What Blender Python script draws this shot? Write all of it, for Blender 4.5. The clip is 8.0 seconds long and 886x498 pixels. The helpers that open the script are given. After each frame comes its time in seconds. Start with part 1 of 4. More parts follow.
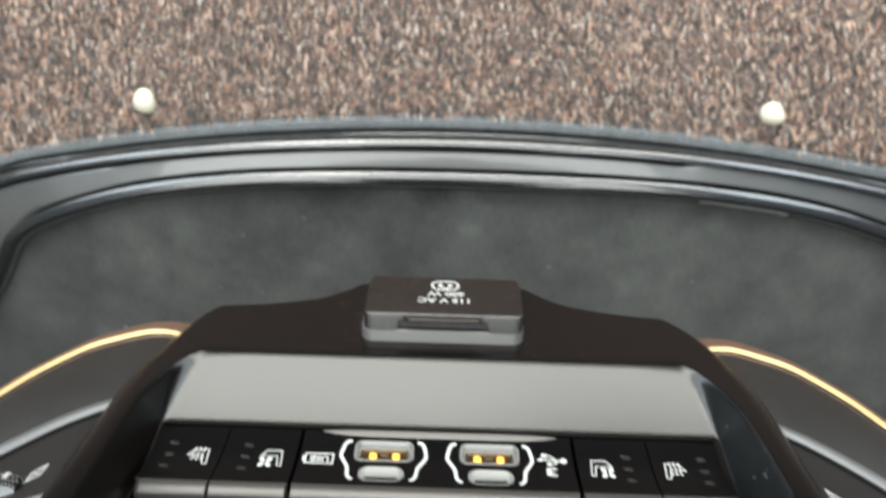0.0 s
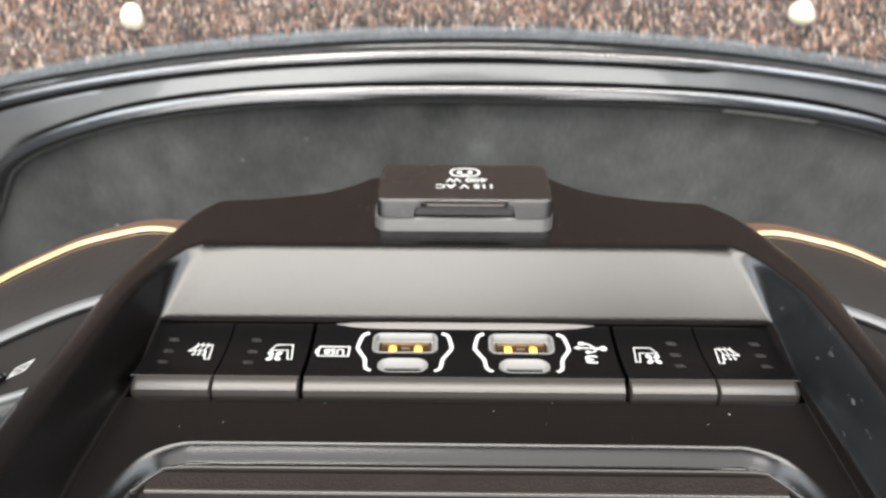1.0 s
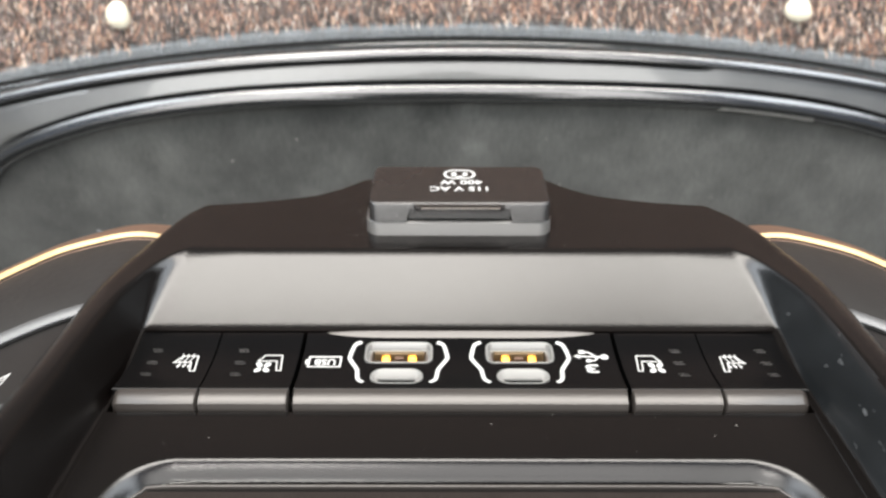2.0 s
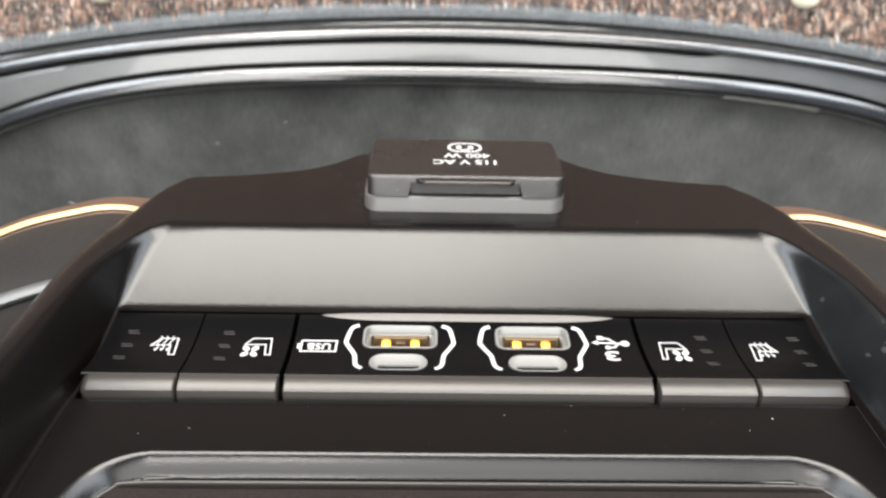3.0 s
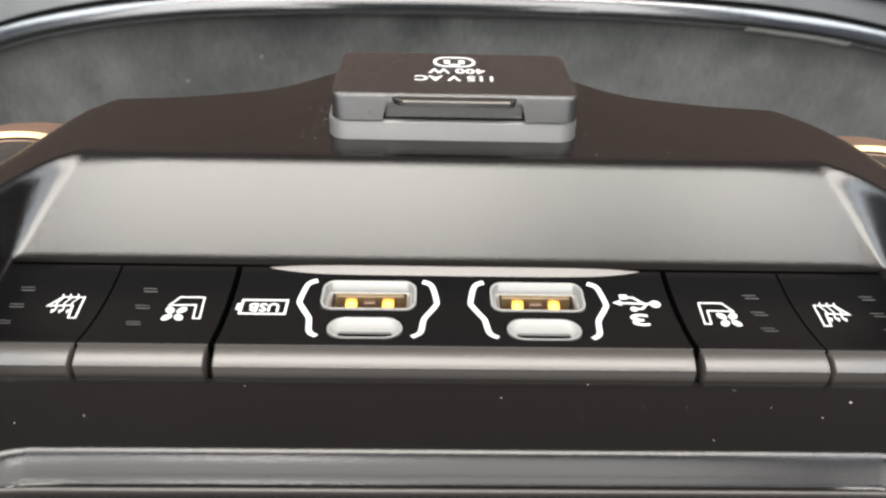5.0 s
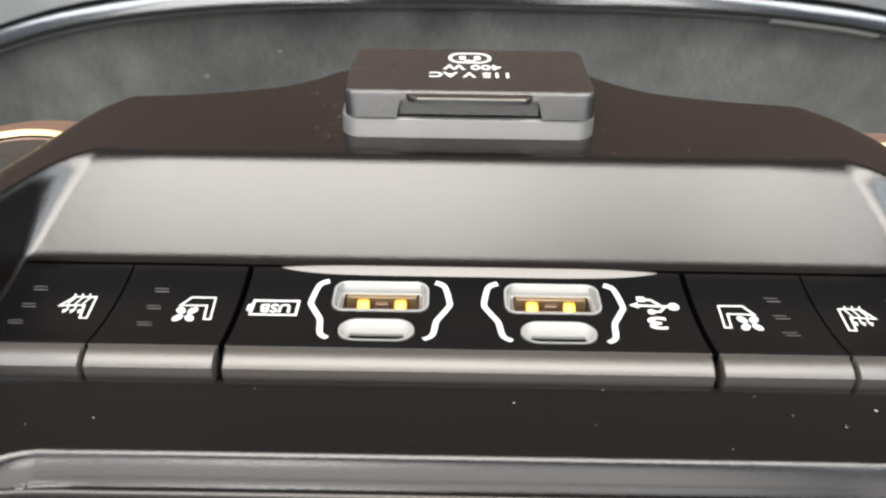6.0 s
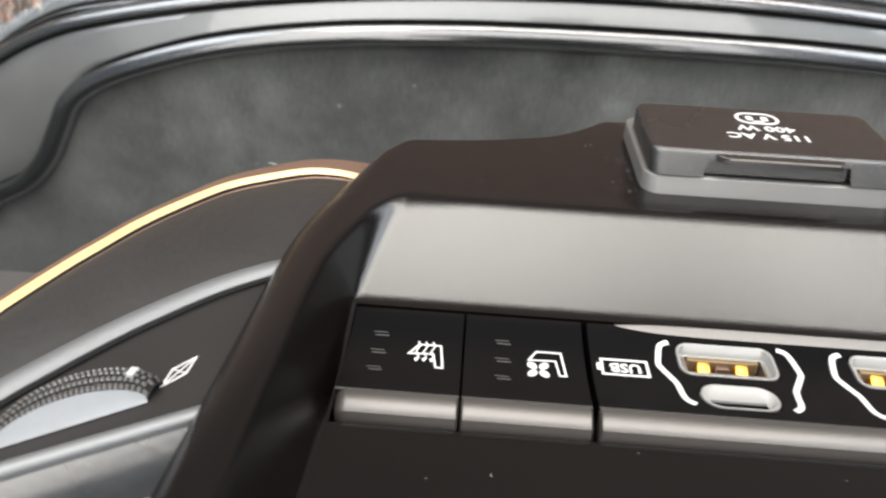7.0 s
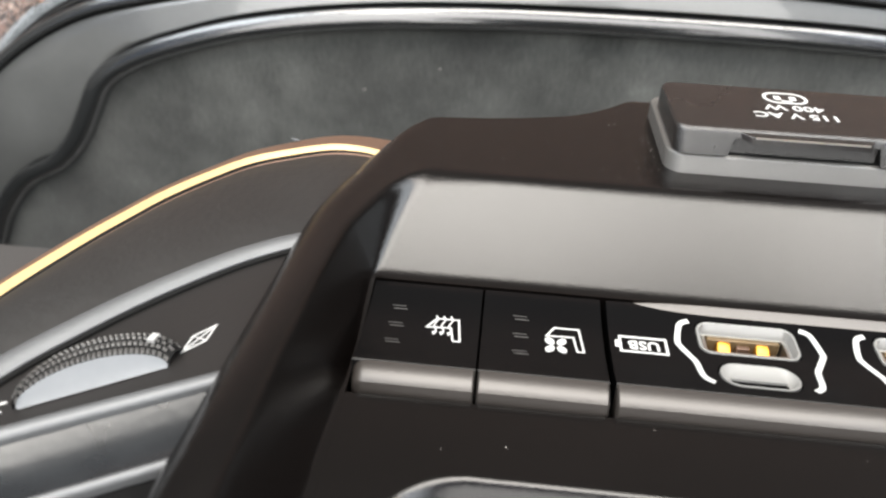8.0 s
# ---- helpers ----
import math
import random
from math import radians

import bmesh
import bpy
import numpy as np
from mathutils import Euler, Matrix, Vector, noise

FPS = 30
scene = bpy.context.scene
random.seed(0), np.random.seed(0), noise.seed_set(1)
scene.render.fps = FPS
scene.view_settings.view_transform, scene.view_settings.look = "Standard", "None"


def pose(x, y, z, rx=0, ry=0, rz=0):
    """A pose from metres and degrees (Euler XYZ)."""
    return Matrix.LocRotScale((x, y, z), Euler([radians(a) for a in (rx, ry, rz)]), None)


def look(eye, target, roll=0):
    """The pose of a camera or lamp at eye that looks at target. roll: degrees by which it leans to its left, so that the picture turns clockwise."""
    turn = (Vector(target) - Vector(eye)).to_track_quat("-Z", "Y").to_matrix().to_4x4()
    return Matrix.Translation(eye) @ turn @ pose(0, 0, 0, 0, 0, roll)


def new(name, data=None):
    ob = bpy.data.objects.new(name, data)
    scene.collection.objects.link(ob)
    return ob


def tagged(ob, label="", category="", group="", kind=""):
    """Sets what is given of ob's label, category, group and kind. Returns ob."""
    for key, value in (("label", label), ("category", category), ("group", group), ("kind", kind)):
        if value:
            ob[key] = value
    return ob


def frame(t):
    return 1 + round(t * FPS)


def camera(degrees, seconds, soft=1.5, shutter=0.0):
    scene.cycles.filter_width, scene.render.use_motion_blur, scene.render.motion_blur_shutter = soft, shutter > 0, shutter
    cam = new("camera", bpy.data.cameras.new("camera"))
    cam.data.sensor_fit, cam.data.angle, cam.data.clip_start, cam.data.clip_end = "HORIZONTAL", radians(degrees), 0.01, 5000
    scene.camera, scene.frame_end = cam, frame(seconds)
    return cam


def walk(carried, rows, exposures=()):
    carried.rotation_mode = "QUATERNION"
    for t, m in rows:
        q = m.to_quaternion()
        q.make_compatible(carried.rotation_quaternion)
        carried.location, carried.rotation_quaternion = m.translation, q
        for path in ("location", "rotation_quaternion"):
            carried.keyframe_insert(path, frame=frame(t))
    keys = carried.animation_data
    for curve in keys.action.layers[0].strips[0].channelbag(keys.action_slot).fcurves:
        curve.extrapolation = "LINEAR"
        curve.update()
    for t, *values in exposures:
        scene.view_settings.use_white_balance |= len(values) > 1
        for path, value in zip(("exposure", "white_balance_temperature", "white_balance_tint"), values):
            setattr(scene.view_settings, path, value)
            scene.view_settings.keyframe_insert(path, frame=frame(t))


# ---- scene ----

cam = camera(61.7, 8.0, soft=2.3, shutter=0.4)
cam.data.dof.use_dof, cam.data.dof.focus_distance, cam.data.dof.aperture_fstop = True, 0.131, 28
PATH = [  # seconds, eye and target in centimetres, roll
    (0, (0.112, -14.997, 13.351), (0.1, -13.214, 12.444), 1.6),
    (0.2, (0.076, -15.263, 13.014), (0.098, -13.504, 12.063), 2.1),
    (0.5, (0.126, -15.336, 12.052), (0.11, -13.595, 11.068), 1.1),
    (1, (-0.331, -14.143, 10.715), (-0.349, -12.422, 9.697), 0.1),
    (1.5, (-0.018, -14.299, 10.889), (-0.02, -12.577, 9.872), -0.1),
    (1.7, (-0.158, -13.986, 10.807), (-0.158, -12.267, 9.784), 0.0),
    (2.8, (-0.71, -12.813, 9.568), (-0.686, -11.091, 8.551), 0.8),
    (3, (-0.828, -12.47, 9.362), (-0.786, -10.755, 8.335), 1.5),
    (3.5, (-1.036, -10.869, 8.494), (-0.988, -9.169, 7.441), 1.9),
    (4, (-1.1, -10.034, 7.835), (-1.054, -8.357, 6.747), 1.9),
    (4.5, (-0.739, -9.712, 7.627), (-0.697, -8.056, 6.507), 1.7),
    (4.7, (-0.443, -9.77, 7.508), (-0.393, -8.118, 6.383), 1.8),
    (5.8, (-0.592, -9.613, 7.239), (-0.575, -7.972, 6.097), 1.0),
    (6, (-0.354, -9.536, 7.349), (-0.36, -7.897, 6.203), 0.8),
    (6.5, (-0.474, -9.544, 7.349), (-0.506, -7.897, 6.214), 0.8),
    (6.6, (-1.131, -9.697, 7.531), (-1.131, -8.049, 6.398), 1.7),
    (6.7, (-2.309, -9.851, 7.673), (-2.337, -8.194, 6.554), 1.4),
    (6.8, (-3.675, -9.789, 7.702), (-3.724, -8.112, 6.612), 1.5),
    (6.9, (-4.831, -9.534, 7.629), (-4.882, -7.856, 6.541), 2.3),
    (7, (-5.513, -9.426, 7.583), (-5.583, -7.747, 6.498), 2.7),
    (7.5, (-5.558, -9.634, 7.327), (-5.674, -7.964, 6.233), 3.1),
    (8, (-5.406, -9.541, 7.402), (-5.54, -7.885, 6.289), 2.3),
]
# plan axes: x across the console, y down towards the floor, z towards the rear seats, in centimetres
FLOOR = 28.6
G = Matrix(((1, 0, 0, 0), (0, 0, 1, 0), (0, -1, 0, FLOOR * 0.01), (0, 0, 0, 1)))
walk(cam, [(t, G @ look(Vector(eye) * 0.01, Vector(target) * 0.01, roll)) for t, eye, target, roll in PATH],
     [(0.0, -0.36, 6320, 4), (0.6, -0.11, 6450, 9), (1.2, 0.0, 6500, 10), (3.0, 0.03, 6520, 10), (4.5, 0.09, 6520, 10), (6.0, 0.2, 6520, 10), (6.6, 0.18, 6520, 10), (7.2, 0.04, 6520, 10), (8.0, 0.03, 6520, 10)])

# ---- light ----
world = bpy.data.worlds.new("sky")
scene.world = world
world.use_nodes = True
wn = world.node_tree.nodes
sky = wn.new("ShaderNodeTexSky")
sky.sky_type, sky.sun_disc = "NISHITA", False
sky.sun_elevation, sky.sun_rotation = radians(50), radians(200)
wn["Background"].inputs["Strength"].default_value = 0.12
world.node_tree.links.new(sky.outputs["Color"], wn["Background"].inputs["Color"])

sun = bpy.data.lights.new("sun", "SUN")
sun.energy, sun.angle, sun.color = 1.0, radians(10), (1.0, 0.96, 0.9)
new("sun", sun).matrix_world = pose(0, 0, 3, 40, 0, 200)


def window_light(name, at, target, wide, high, power, colour=(1, 1, 1)):
    lamp = bpy.data.lights.new(name, "AREA")
    lamp.shape, lamp.size, lamp.size_y, lamp.energy, lamp.color = "RECTANGLE", wide, high, power, colour
    new(name, lamp).matrix_world = look(at, target)


# rear window light in added panels; dim ones put a dark patch into reflections
WARM = (1, 0.955, 0.89)
window_light("rear_window_light", (0.01, 1.16, 0.635), (0.01, 0, 0.5), 1.42, 0.33, 36, WARM)
for x0, x1, z0, z1, glow in ((-0.7, 0.72, 0.14, 0.198, 70), (-0.7, 0.13, 0.2, 0.268, 68), (0.132, 0.558, 0.2, 0.268, 8), (0.56, 0.72, 0.2, 0.268, 84), (-0.7, 0.2, 0.27, 0.348, 76),
                            (0.202, 0.518, 0.27, 0.348, 26), (0.52, 0.72, 0.27, 0.348, 84), (-0.7, 0.72, 0.35, 0.468, 78)):
    window_light("rear_window_light", ((x0 + x1) / 2, 1.16, (z0 + z1) / 2), (0.8 * (x0 + x1) / 2, 0, (z0 + z1) / 2 - 0.01), x1 - x0, z1 - z0, glow * (x1 - x0) * (z1 - z0), WARM)
window_light("roof_window_light", (-0.12, 0.08, 1.2), (-0.12, 0.08, 0), 1.24, 1.45, 40, (1, 0.98, 0.94))
for s in (-1, 1):
    window_light("door_opening_light", (0.77 * s, 0.72, 0.6), (0, 0.64, 0.55), 0.72, 0.98, 24, (0.9, 0.955, 1))


# ---- materials ----
def material(name, base, rough=0.5, metal=0.0, spec=0.5, grain=0.0, scale=400.0, vary=0.0, blotch=0.0, blotch_scale=30.0, rough_vary=0.0, coat=0.0, sheen=0.0):
    """A surface with a fine grain (bump), a colour that varies at two scales and an uneven gloss."""
    m = bpy.data.materials.new(name)
    m.use_nodes = True
    n, link = m.node_tree.nodes, m.node_tree.links.new
    b = n["Principled BSDF"]
    b.inputs["Base Color"].default_value = (*base, 1)
    b.inputs["Roughness"].default_value, b.inputs["Metallic"].default_value = rough, metal
    b.inputs["Specular IOR Level"].default_value, b.inputs["Coat Weight"].default_value = spec, coat
    b.inputs["Sheen Weight"].default_value = sheen
    where = n.new("ShaderNodeTexCoord")
    fine = n.new("ShaderNodeTexNoise")
    fine.inputs["Scale"].default_value, fine.inputs["Detail"].default_value = scale, 4
    link(where.outputs["Object"], fine.inputs["Vector"])
    broad = n.new("ShaderNodeTexNoise")
    broad.inputs["Scale"].default_value, broad.inputs["Detail"].default_value = blotch_scale, 5
    link(where.outputs["Object"], broad.inputs["Vector"])
    if grain:
        bump = n.new("ShaderNodeBump")
        bump.inputs["Strength"].default_value, bump.inputs["Distance"].default_value = grain, 0.0004
        link(fine.outputs["Fac"], bump.inputs["Height"])
        link(bump.outputs["Normal"], b.inputs["Normal"])
    if vary or blotch:
        total = n.new("ShaderNodeMath")
        total.operation = "MULTIPLY_ADD"
        total.inputs[1].default_value = vary
        link(fine.outputs["Fac"], total.inputs[0])
        add = n.new("ShaderNodeMath")
        add.operation = "MULTIPLY_ADD"
        add.inputs[1].default_value, add.inputs[2].default_value = blotch, 1 - (vary + blotch) / 2
        link(broad.outputs["Fac"], add.inputs[0])
        link(add.outputs[0], total.inputs[2])
        mul = n.new("ShaderNodeVectorMath")
        mul.operation = "SCALE"
        mul.inputs[0].default_value = base
        link(total.outputs[0], mul.inputs["Scale"])
        link(mul.outputs[0], b.inputs["Base Color"])
    if rough_vary:
        r = n.new("ShaderNodeMapRange")
        r.inputs["To Min"].default_value, r.inputs["To Max"].default_value = rough - rough_vary, rough + rough_vary
        link(broad.outputs["Fac"], r.inputs["Value"])
        link(r.outputs[0], b.inputs["Roughness"])
    return m


def carpet_material():
    m = material("heather_carpet", (0.2, 0.12, 0.09), 0.95, spec=0.2, sheen=0.3)
    n, link = m.node_tree.nodes, m.node_tree.links.new
    where = n["Texture Coordinate"]
    cells = n.new("ShaderNodeTexVoronoi")
    cells.inputs["Scale"].default_value = 520
    link(where.outputs["Object"], cells.inputs["Vector"])
    sep = n.new("ShaderNodeSeparateColor")
    link(cells.outputs["Color"], sep.inputs[0])
    ramp = n.new("ShaderNodeValToRGB")
    ramp.color_ramp.interpolation = "CONSTANT"
    e = ramp.color_ramp.elements
    e[0].position, e[0].color = 0, (0.06, 0.05, 0.047, 1)
    e[1].position, e[1].color = 0.3, (0.16, 0.1, 0.082, 1)
    for p, c in ((0.5, (0.11, 0.082, 0.074)), (0.66, (0.2, 0.135, 0.11)), (0.8, (0.13, 0.1, 0.09)), (0.92, (0.26, 0.2, 0.17))):
        k = e.new(p)
        k.color = (*c, 1)
    link(sep.outputs[0], ramp.inputs[0])
    link(ramp.outputs[0], n["Principled BSDF"].inputs["Base Color"])
    bump = n.new("ShaderNodeBump")
    bump.inputs["Strength"].default_value, bump.inputs["Distance"].default_value = 0.8, 0.0015
    bump.invert = True
    link(cells.outputs["Distance"], bump.inputs["Height"])
    link(bump.outputs["Normal"], n["Principled BSDF"].inputs["Normal"])
    return m


SATIN = material("satin_black_plastic", (0.0012, 0.0009, 0.0008), 0.21, spec=0.345, grain=0.11, scale=3600, vary=0.3, blotch=0.2, rough_vary=0.03)
SWITCH = material("soft_black_switch_plastic", (0.0016, 0.0016, 0.0017), 0.21, spec=0.095, grain=0.08, scale=2500, vary=0.3, blotch=0.3, rough_vary=0.05)
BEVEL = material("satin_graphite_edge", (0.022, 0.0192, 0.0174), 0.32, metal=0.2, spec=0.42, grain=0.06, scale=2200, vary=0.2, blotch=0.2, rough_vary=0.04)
LID = material("satin_brown_black_lid", (0.006, 0.0047, 0.0042), 0.27, spec=0.5, grain=0.3, scale=9000, vary=0.3, blotch=0.2, rough_vary=0.04)
LIDSIDE = material("grained_dark_grey_plastic", (0.0075, 0.007, 0.0066), 0.24, spec=0.5, grain=0.35, scale=4500, vary=0.6, blotch=0.5, blotch_scale=140, rough_vary=0.1)
COLLAR = material("grained_grey_plastic", (0.05, 0.0485, 0.046), 0.31, spec=0.6, grain=0.3, scale=5500, vary=0.5, blotch=0.3, rough_vary=0.08)
PRINT = material("white_print", (0.265, 0.265, 0.26), 0.5, grain=0.03, scale=900, vary=0.08)
PALE = material("dim_indicator_lens", (0.034, 0.033, 0.032), 0.35, grain=0.1, scale=900, vary=0.3)
PORT = material("translucent_white_port_plastic", (0.108, 0.107, 0.103), 0.3, grain=0.05, scale=900, vary=0.08, blotch=0.06)
STEEL = material("brushed_steel", (0.5, 0.48, 0.44), 0.28, metal=1.0, grain=0.08, scale=900, vary=0.2)
DARK = material("black_port_inside", (0.03, 0.022, 0.012), 0.5, grain=0.1, vary=0.4)
TAN = material("brown_port_inside", (0.09, 0.06, 0.03), 0.45, metal=0.4, grain=0.15, scale=900, vary=0.5)
GOLD = material("gold_contacts", (0.46, 0.22, 0.036), 0.42, metal=1.0, grain=0.05, vary=0.15)
CHROME = material("satin_silver_trim", (0.085, 0.087, 0.09), 0.58, metal=0.7, grain=0.15, scale=900, vary=0.2, rough_vary=0.05)
AMBIENT = material("lit_ambient_strip", (0.3, 0.21, 0.1), 0.5, metal=0.5, grain=0.05, scale=900, vary=0.1)
AMBIENT.node_tree.nodes["Principled BSDF"].inputs["Emission Color"].default_value = (1.0, 0.72, 0.36, 1)
AMBIENT.node_tree.nodes["Principled BSDF"].inputs["Emission Strength"].default_value = 0.035
BRONZE = material("brown_anodised_lip", (0.1, 0.061, 0.043), 0.4, metal=0.6, grain=0.1, scale=900, vary=0.2)
FACE = material("satin_silver_paint", (0.1, 0.104, 0.11), 0.45, metal=0.7, grain=0.06, scale=700, vary=0.12, rough_vary=0.05)
GRAIN = material("leather_grained_plastic", (0.006, 0.0056, 0.0054), 0.43, spec=0.42, grain=0.25, scale=500, vary=0.3, blotch=0.3, blotch_scale=60, rough_vary=0.06)
VANE = material("dusty_gloss_black_vane", (0.008, 0.0088, 0.0098), 0.28, spec=0.34, grain=0.08, scale=800, vary=0.4, blotch=0.9, blotch_scale=120, rough_vary=0.12)
GLOSS = material("gloss_black_trim", (0.009, 0.0096, 0.0098), 0.22, spec=1.0, grain=0.03, scale=300, vary=0.3, blotch=0.4, rough_vary=0.07, coat=0.45)
BAND = material("satin_black_trim_band", (0.04, 0.041, 0.04), 0.37, spec=1.0, grain=0.03, scale=300, vary=0.3, blotch=0.6, rough_vary=0.07, coat=0.6)
BINDING = material("grey_fabric_binding", (0.085, 0.093, 0.1), 0.9, spec=0.2, grain=0.9, scale=650, vary=0.8, blotch=0.4, sheen=0.4)
CREAM = material("cream_plastic", (0.42, 0.39, 0.31), 0.45, grain=0.1, scale=300, vary=0.1, blotch=0.2, blotch_scale=160)
CABIN = material("dark_cabin_lining", (0.06, 0.058, 0.055), 0.9, grain=0.4, scale=300, vary=0.3, blotch=0.3)
RUBBER = material("black_rubber", (0.004, 0.004, 0.004), 0.8, spec=0.06, grain=0.2, vary=0.4)
DUST = material("pale_dust", (0.13, 0.12, 0.11), 0.9, vary=0.3)
CARPET = carpet_material()


def felt_material():
    """Charcoal needle felt: a weave along the car, broad soiling and small pale smudges."""
    m = material("charcoal_felt", (0.03, 0.031, 0.029), 0.95, spec=0.15, grain=0.7, scale=700, vary=0.6, blotch=1.5, blotch_scale=38, sheen=0.22)
    n, link = m.node_tree.nodes, m.node_tree.links.new
    b = n["Principled BSDF"]
    where = n["Texture Coordinate"]
    stretch = n.new("ShaderNodeMapping")
    stretch.inputs["Scale"].default_value = (900, 130, 130)
    link(where.outputs["Object"], stretch.inputs["Vector"])
    weave = n.new("ShaderNodeTexNoise")
    weave.inputs["Scale"].default_value, weave.inputs["Detail"].default_value = 1.0, 3
    link(stretch.outputs[0], weave.inputs["Vector"])
    broad = n.new("ShaderNodeTexNoise")
    broad.inputs["Scale"].default_value, broad.inputs["Detail"].default_value = 11, 3
    link(where.outputs["Object"], broad.inputs["Vector"])
    smudge = n.new("ShaderNodeTexVoronoi")
    smudge.inputs["Scale"].default_value = 24
    link(where.outputs["Object"], smudge.inputs["Vector"])
    spot = n.new("ShaderNodeMapRange")
    spot.inputs["From Min"].default_value, spot.inputs["From Max"].default_value = 0.0, 0.24
    spot.inputs["To Min"].default_value, spot.inputs["To Max"].default_value = 0.5, 0.0
    link(smudge.outputs["Distance"], spot.inputs["Value"])
    def shade(source, low, high):
        r = n.new("ShaderNodeMapRange")
        r.inputs["From Min"].default_value, r.inputs["From Max"].default_value = 0.3, 0.7
        r.inputs["To Min"].default_value, r.inputs["To Max"].default_value = low, high
        link(source, r.inputs["Value"])
        return r.outputs[0]
    total = n.new("ShaderNodeMath")
    total.operation = "MULTIPLY"
    link(shade(weave.outputs["Fac"], 0.82, 1.18), total.inputs[0])
    both = n.new("ShaderNodeMath")
    both.operation = "ADD"
    link(shade(broad.outputs["Fac"], 0.72, 1.25), both.inputs[0])
    link(spot.outputs[0], both.inputs[1])
    link(both.outputs[0], total.inputs[1])
    old = b.inputs["Base Color"].links[0].from_socket
    tint = n.new("ShaderNodeVectorMath")
    tint.operation = "SCALE"
    link(old, tint.inputs[0])
    link(total.outputs[0], tint.inputs["Scale"])
    link(tint.outputs[0], b.inputs["Base Color"])
    return m


FELT = felt_material()


def tuft_material():
    """Every tuft takes one yarn colour, with a little grain along it."""
    m = material("heather_yarn", (0.2, 0.12, 0.09), 0.9, spec=0.25, grain=0.4, scale=1500, sheen=0.2)
    n, link = m.node_tree.nodes, m.node_tree.links.new
    ramp = n.new("ShaderNodeValToRGB")
    ramp.color_ramp.interpolation = "CONSTANT"
    e = ramp.color_ramp.elements
    e[0].position, e[0].color = 0, (0.024, 0.02, 0.018, 1)
    e[1].position, e[1].color = 0.48, (0.085, 0.056, 0.045, 1)
    for p, c in ((0.56, (0.12, 0.105, 0.098)), (0.67, (0.34, 0.185, 0.125)), (0.81, (0.24, 0.205, 0.185)), (0.88, (0.62, 0.44, 0.33)), (0.95, (0.65, 0.57, 0.5))):
        k = e.new(p)
        k.color = (*c, 1)
    link(n.new("ShaderNodeNewGeometry").outputs["Random Per Island"], ramp.inputs[0])
    link(ramp.outputs[0], n["Principled BSDF"].inputs["Base Color"])
    return m


TUFT = tuft_material()


def gleam_smudge_material():
    """Satin black plastic lightened for reflected window light, with a few wiped smudges."""
    m = material("gleam_smudged_satin_black_plastic", (0.0055, 0.0062, 0.0068), 0.22, spec=0.37, grain=0.06, scale=6500, vary=0.3, blotch=1.5, blotch_scale=70, rough_vary=0.06)
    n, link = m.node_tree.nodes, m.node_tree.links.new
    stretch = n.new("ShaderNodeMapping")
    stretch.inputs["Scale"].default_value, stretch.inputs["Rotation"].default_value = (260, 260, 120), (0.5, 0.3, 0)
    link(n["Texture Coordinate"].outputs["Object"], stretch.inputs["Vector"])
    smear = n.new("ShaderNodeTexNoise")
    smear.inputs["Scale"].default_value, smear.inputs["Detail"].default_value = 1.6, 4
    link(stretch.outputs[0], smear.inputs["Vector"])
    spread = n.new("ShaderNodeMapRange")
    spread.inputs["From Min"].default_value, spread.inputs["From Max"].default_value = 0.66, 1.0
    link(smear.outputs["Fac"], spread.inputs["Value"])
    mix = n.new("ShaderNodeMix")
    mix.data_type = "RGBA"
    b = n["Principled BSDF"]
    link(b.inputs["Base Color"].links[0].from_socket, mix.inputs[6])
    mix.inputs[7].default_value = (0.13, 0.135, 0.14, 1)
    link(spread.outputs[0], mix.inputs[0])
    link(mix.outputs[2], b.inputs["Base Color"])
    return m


GLEAM_SMUDGED = gleam_smudge_material()
PANEL = material("satin_brown_black_panel", (0.0068, 0.0062, 0.006), 0.36, spec=0.3, grain=0.1, scale=3000, vary=0.3, blotch=0.3, rough_vary=0.05)
KNURL = material("grey_knurled_plastic", (0.07, 0.067, 0.064), 0.32, grain=0.1, scale=2000, vary=0.4)
BEAD_GLEAM = material("pale_bead_gleam", (0.27, 0.27, 0.255), 0.4, grain=0.3, scale=500, vary=0.4, blotch=0.6, blotch_scale=90)
STRIP = material("brown_black_strip", (0.008, 0.006, 0.0052), 0.5, spec=0.12, grain=0.5, scale=1500, vary=0.6, blotch=0.8, blotch_scale=90)
UNDERLAY = material("dark_underlay", (0.016, 0.014, 0.013), 0.9, grain=0.4, scale=300, vary=0.3, blotch=0.3)

# ---- builders ----
BASE = {}


def world_point(p):
    return G @ (Vector(p) * 0.01)


def thing(name, base, label="", category="", group="", kind=""):
    ob = new(name)
    ob.location = world_point(base)
    ob.empty_display_size = 0.005
    BASE[ob.name] = ob.location.copy()
    return tagged(ob, label, category, group, kind)


def part(name, bm, material_, parent=None, label="", smooth=40):
    """Links a bmesh, in plan axes, as one mesh under a thing or a part."""
    origin = BASE[parent.name] if parent else Vector()
    bm.transform(Matrix.Translation(-origin) @ G @ Matrix.Scale(0.01, 4))
    bmesh.ops.recalc_face_normals(bm, faces=bm.faces)
    me = bpy.data.meshes.new(name)
    bm.to_mesh(me)
    bm.free()
    me.materials.append(material_)
    if smooth:
        me.shade_smooth()
        me.set_sharp_from_angle(angle=radians(smooth))
    ob = new(name, me)
    if parent:
        ob.parent = parent
    BASE[ob.name] = origin
    return tagged(ob, label)


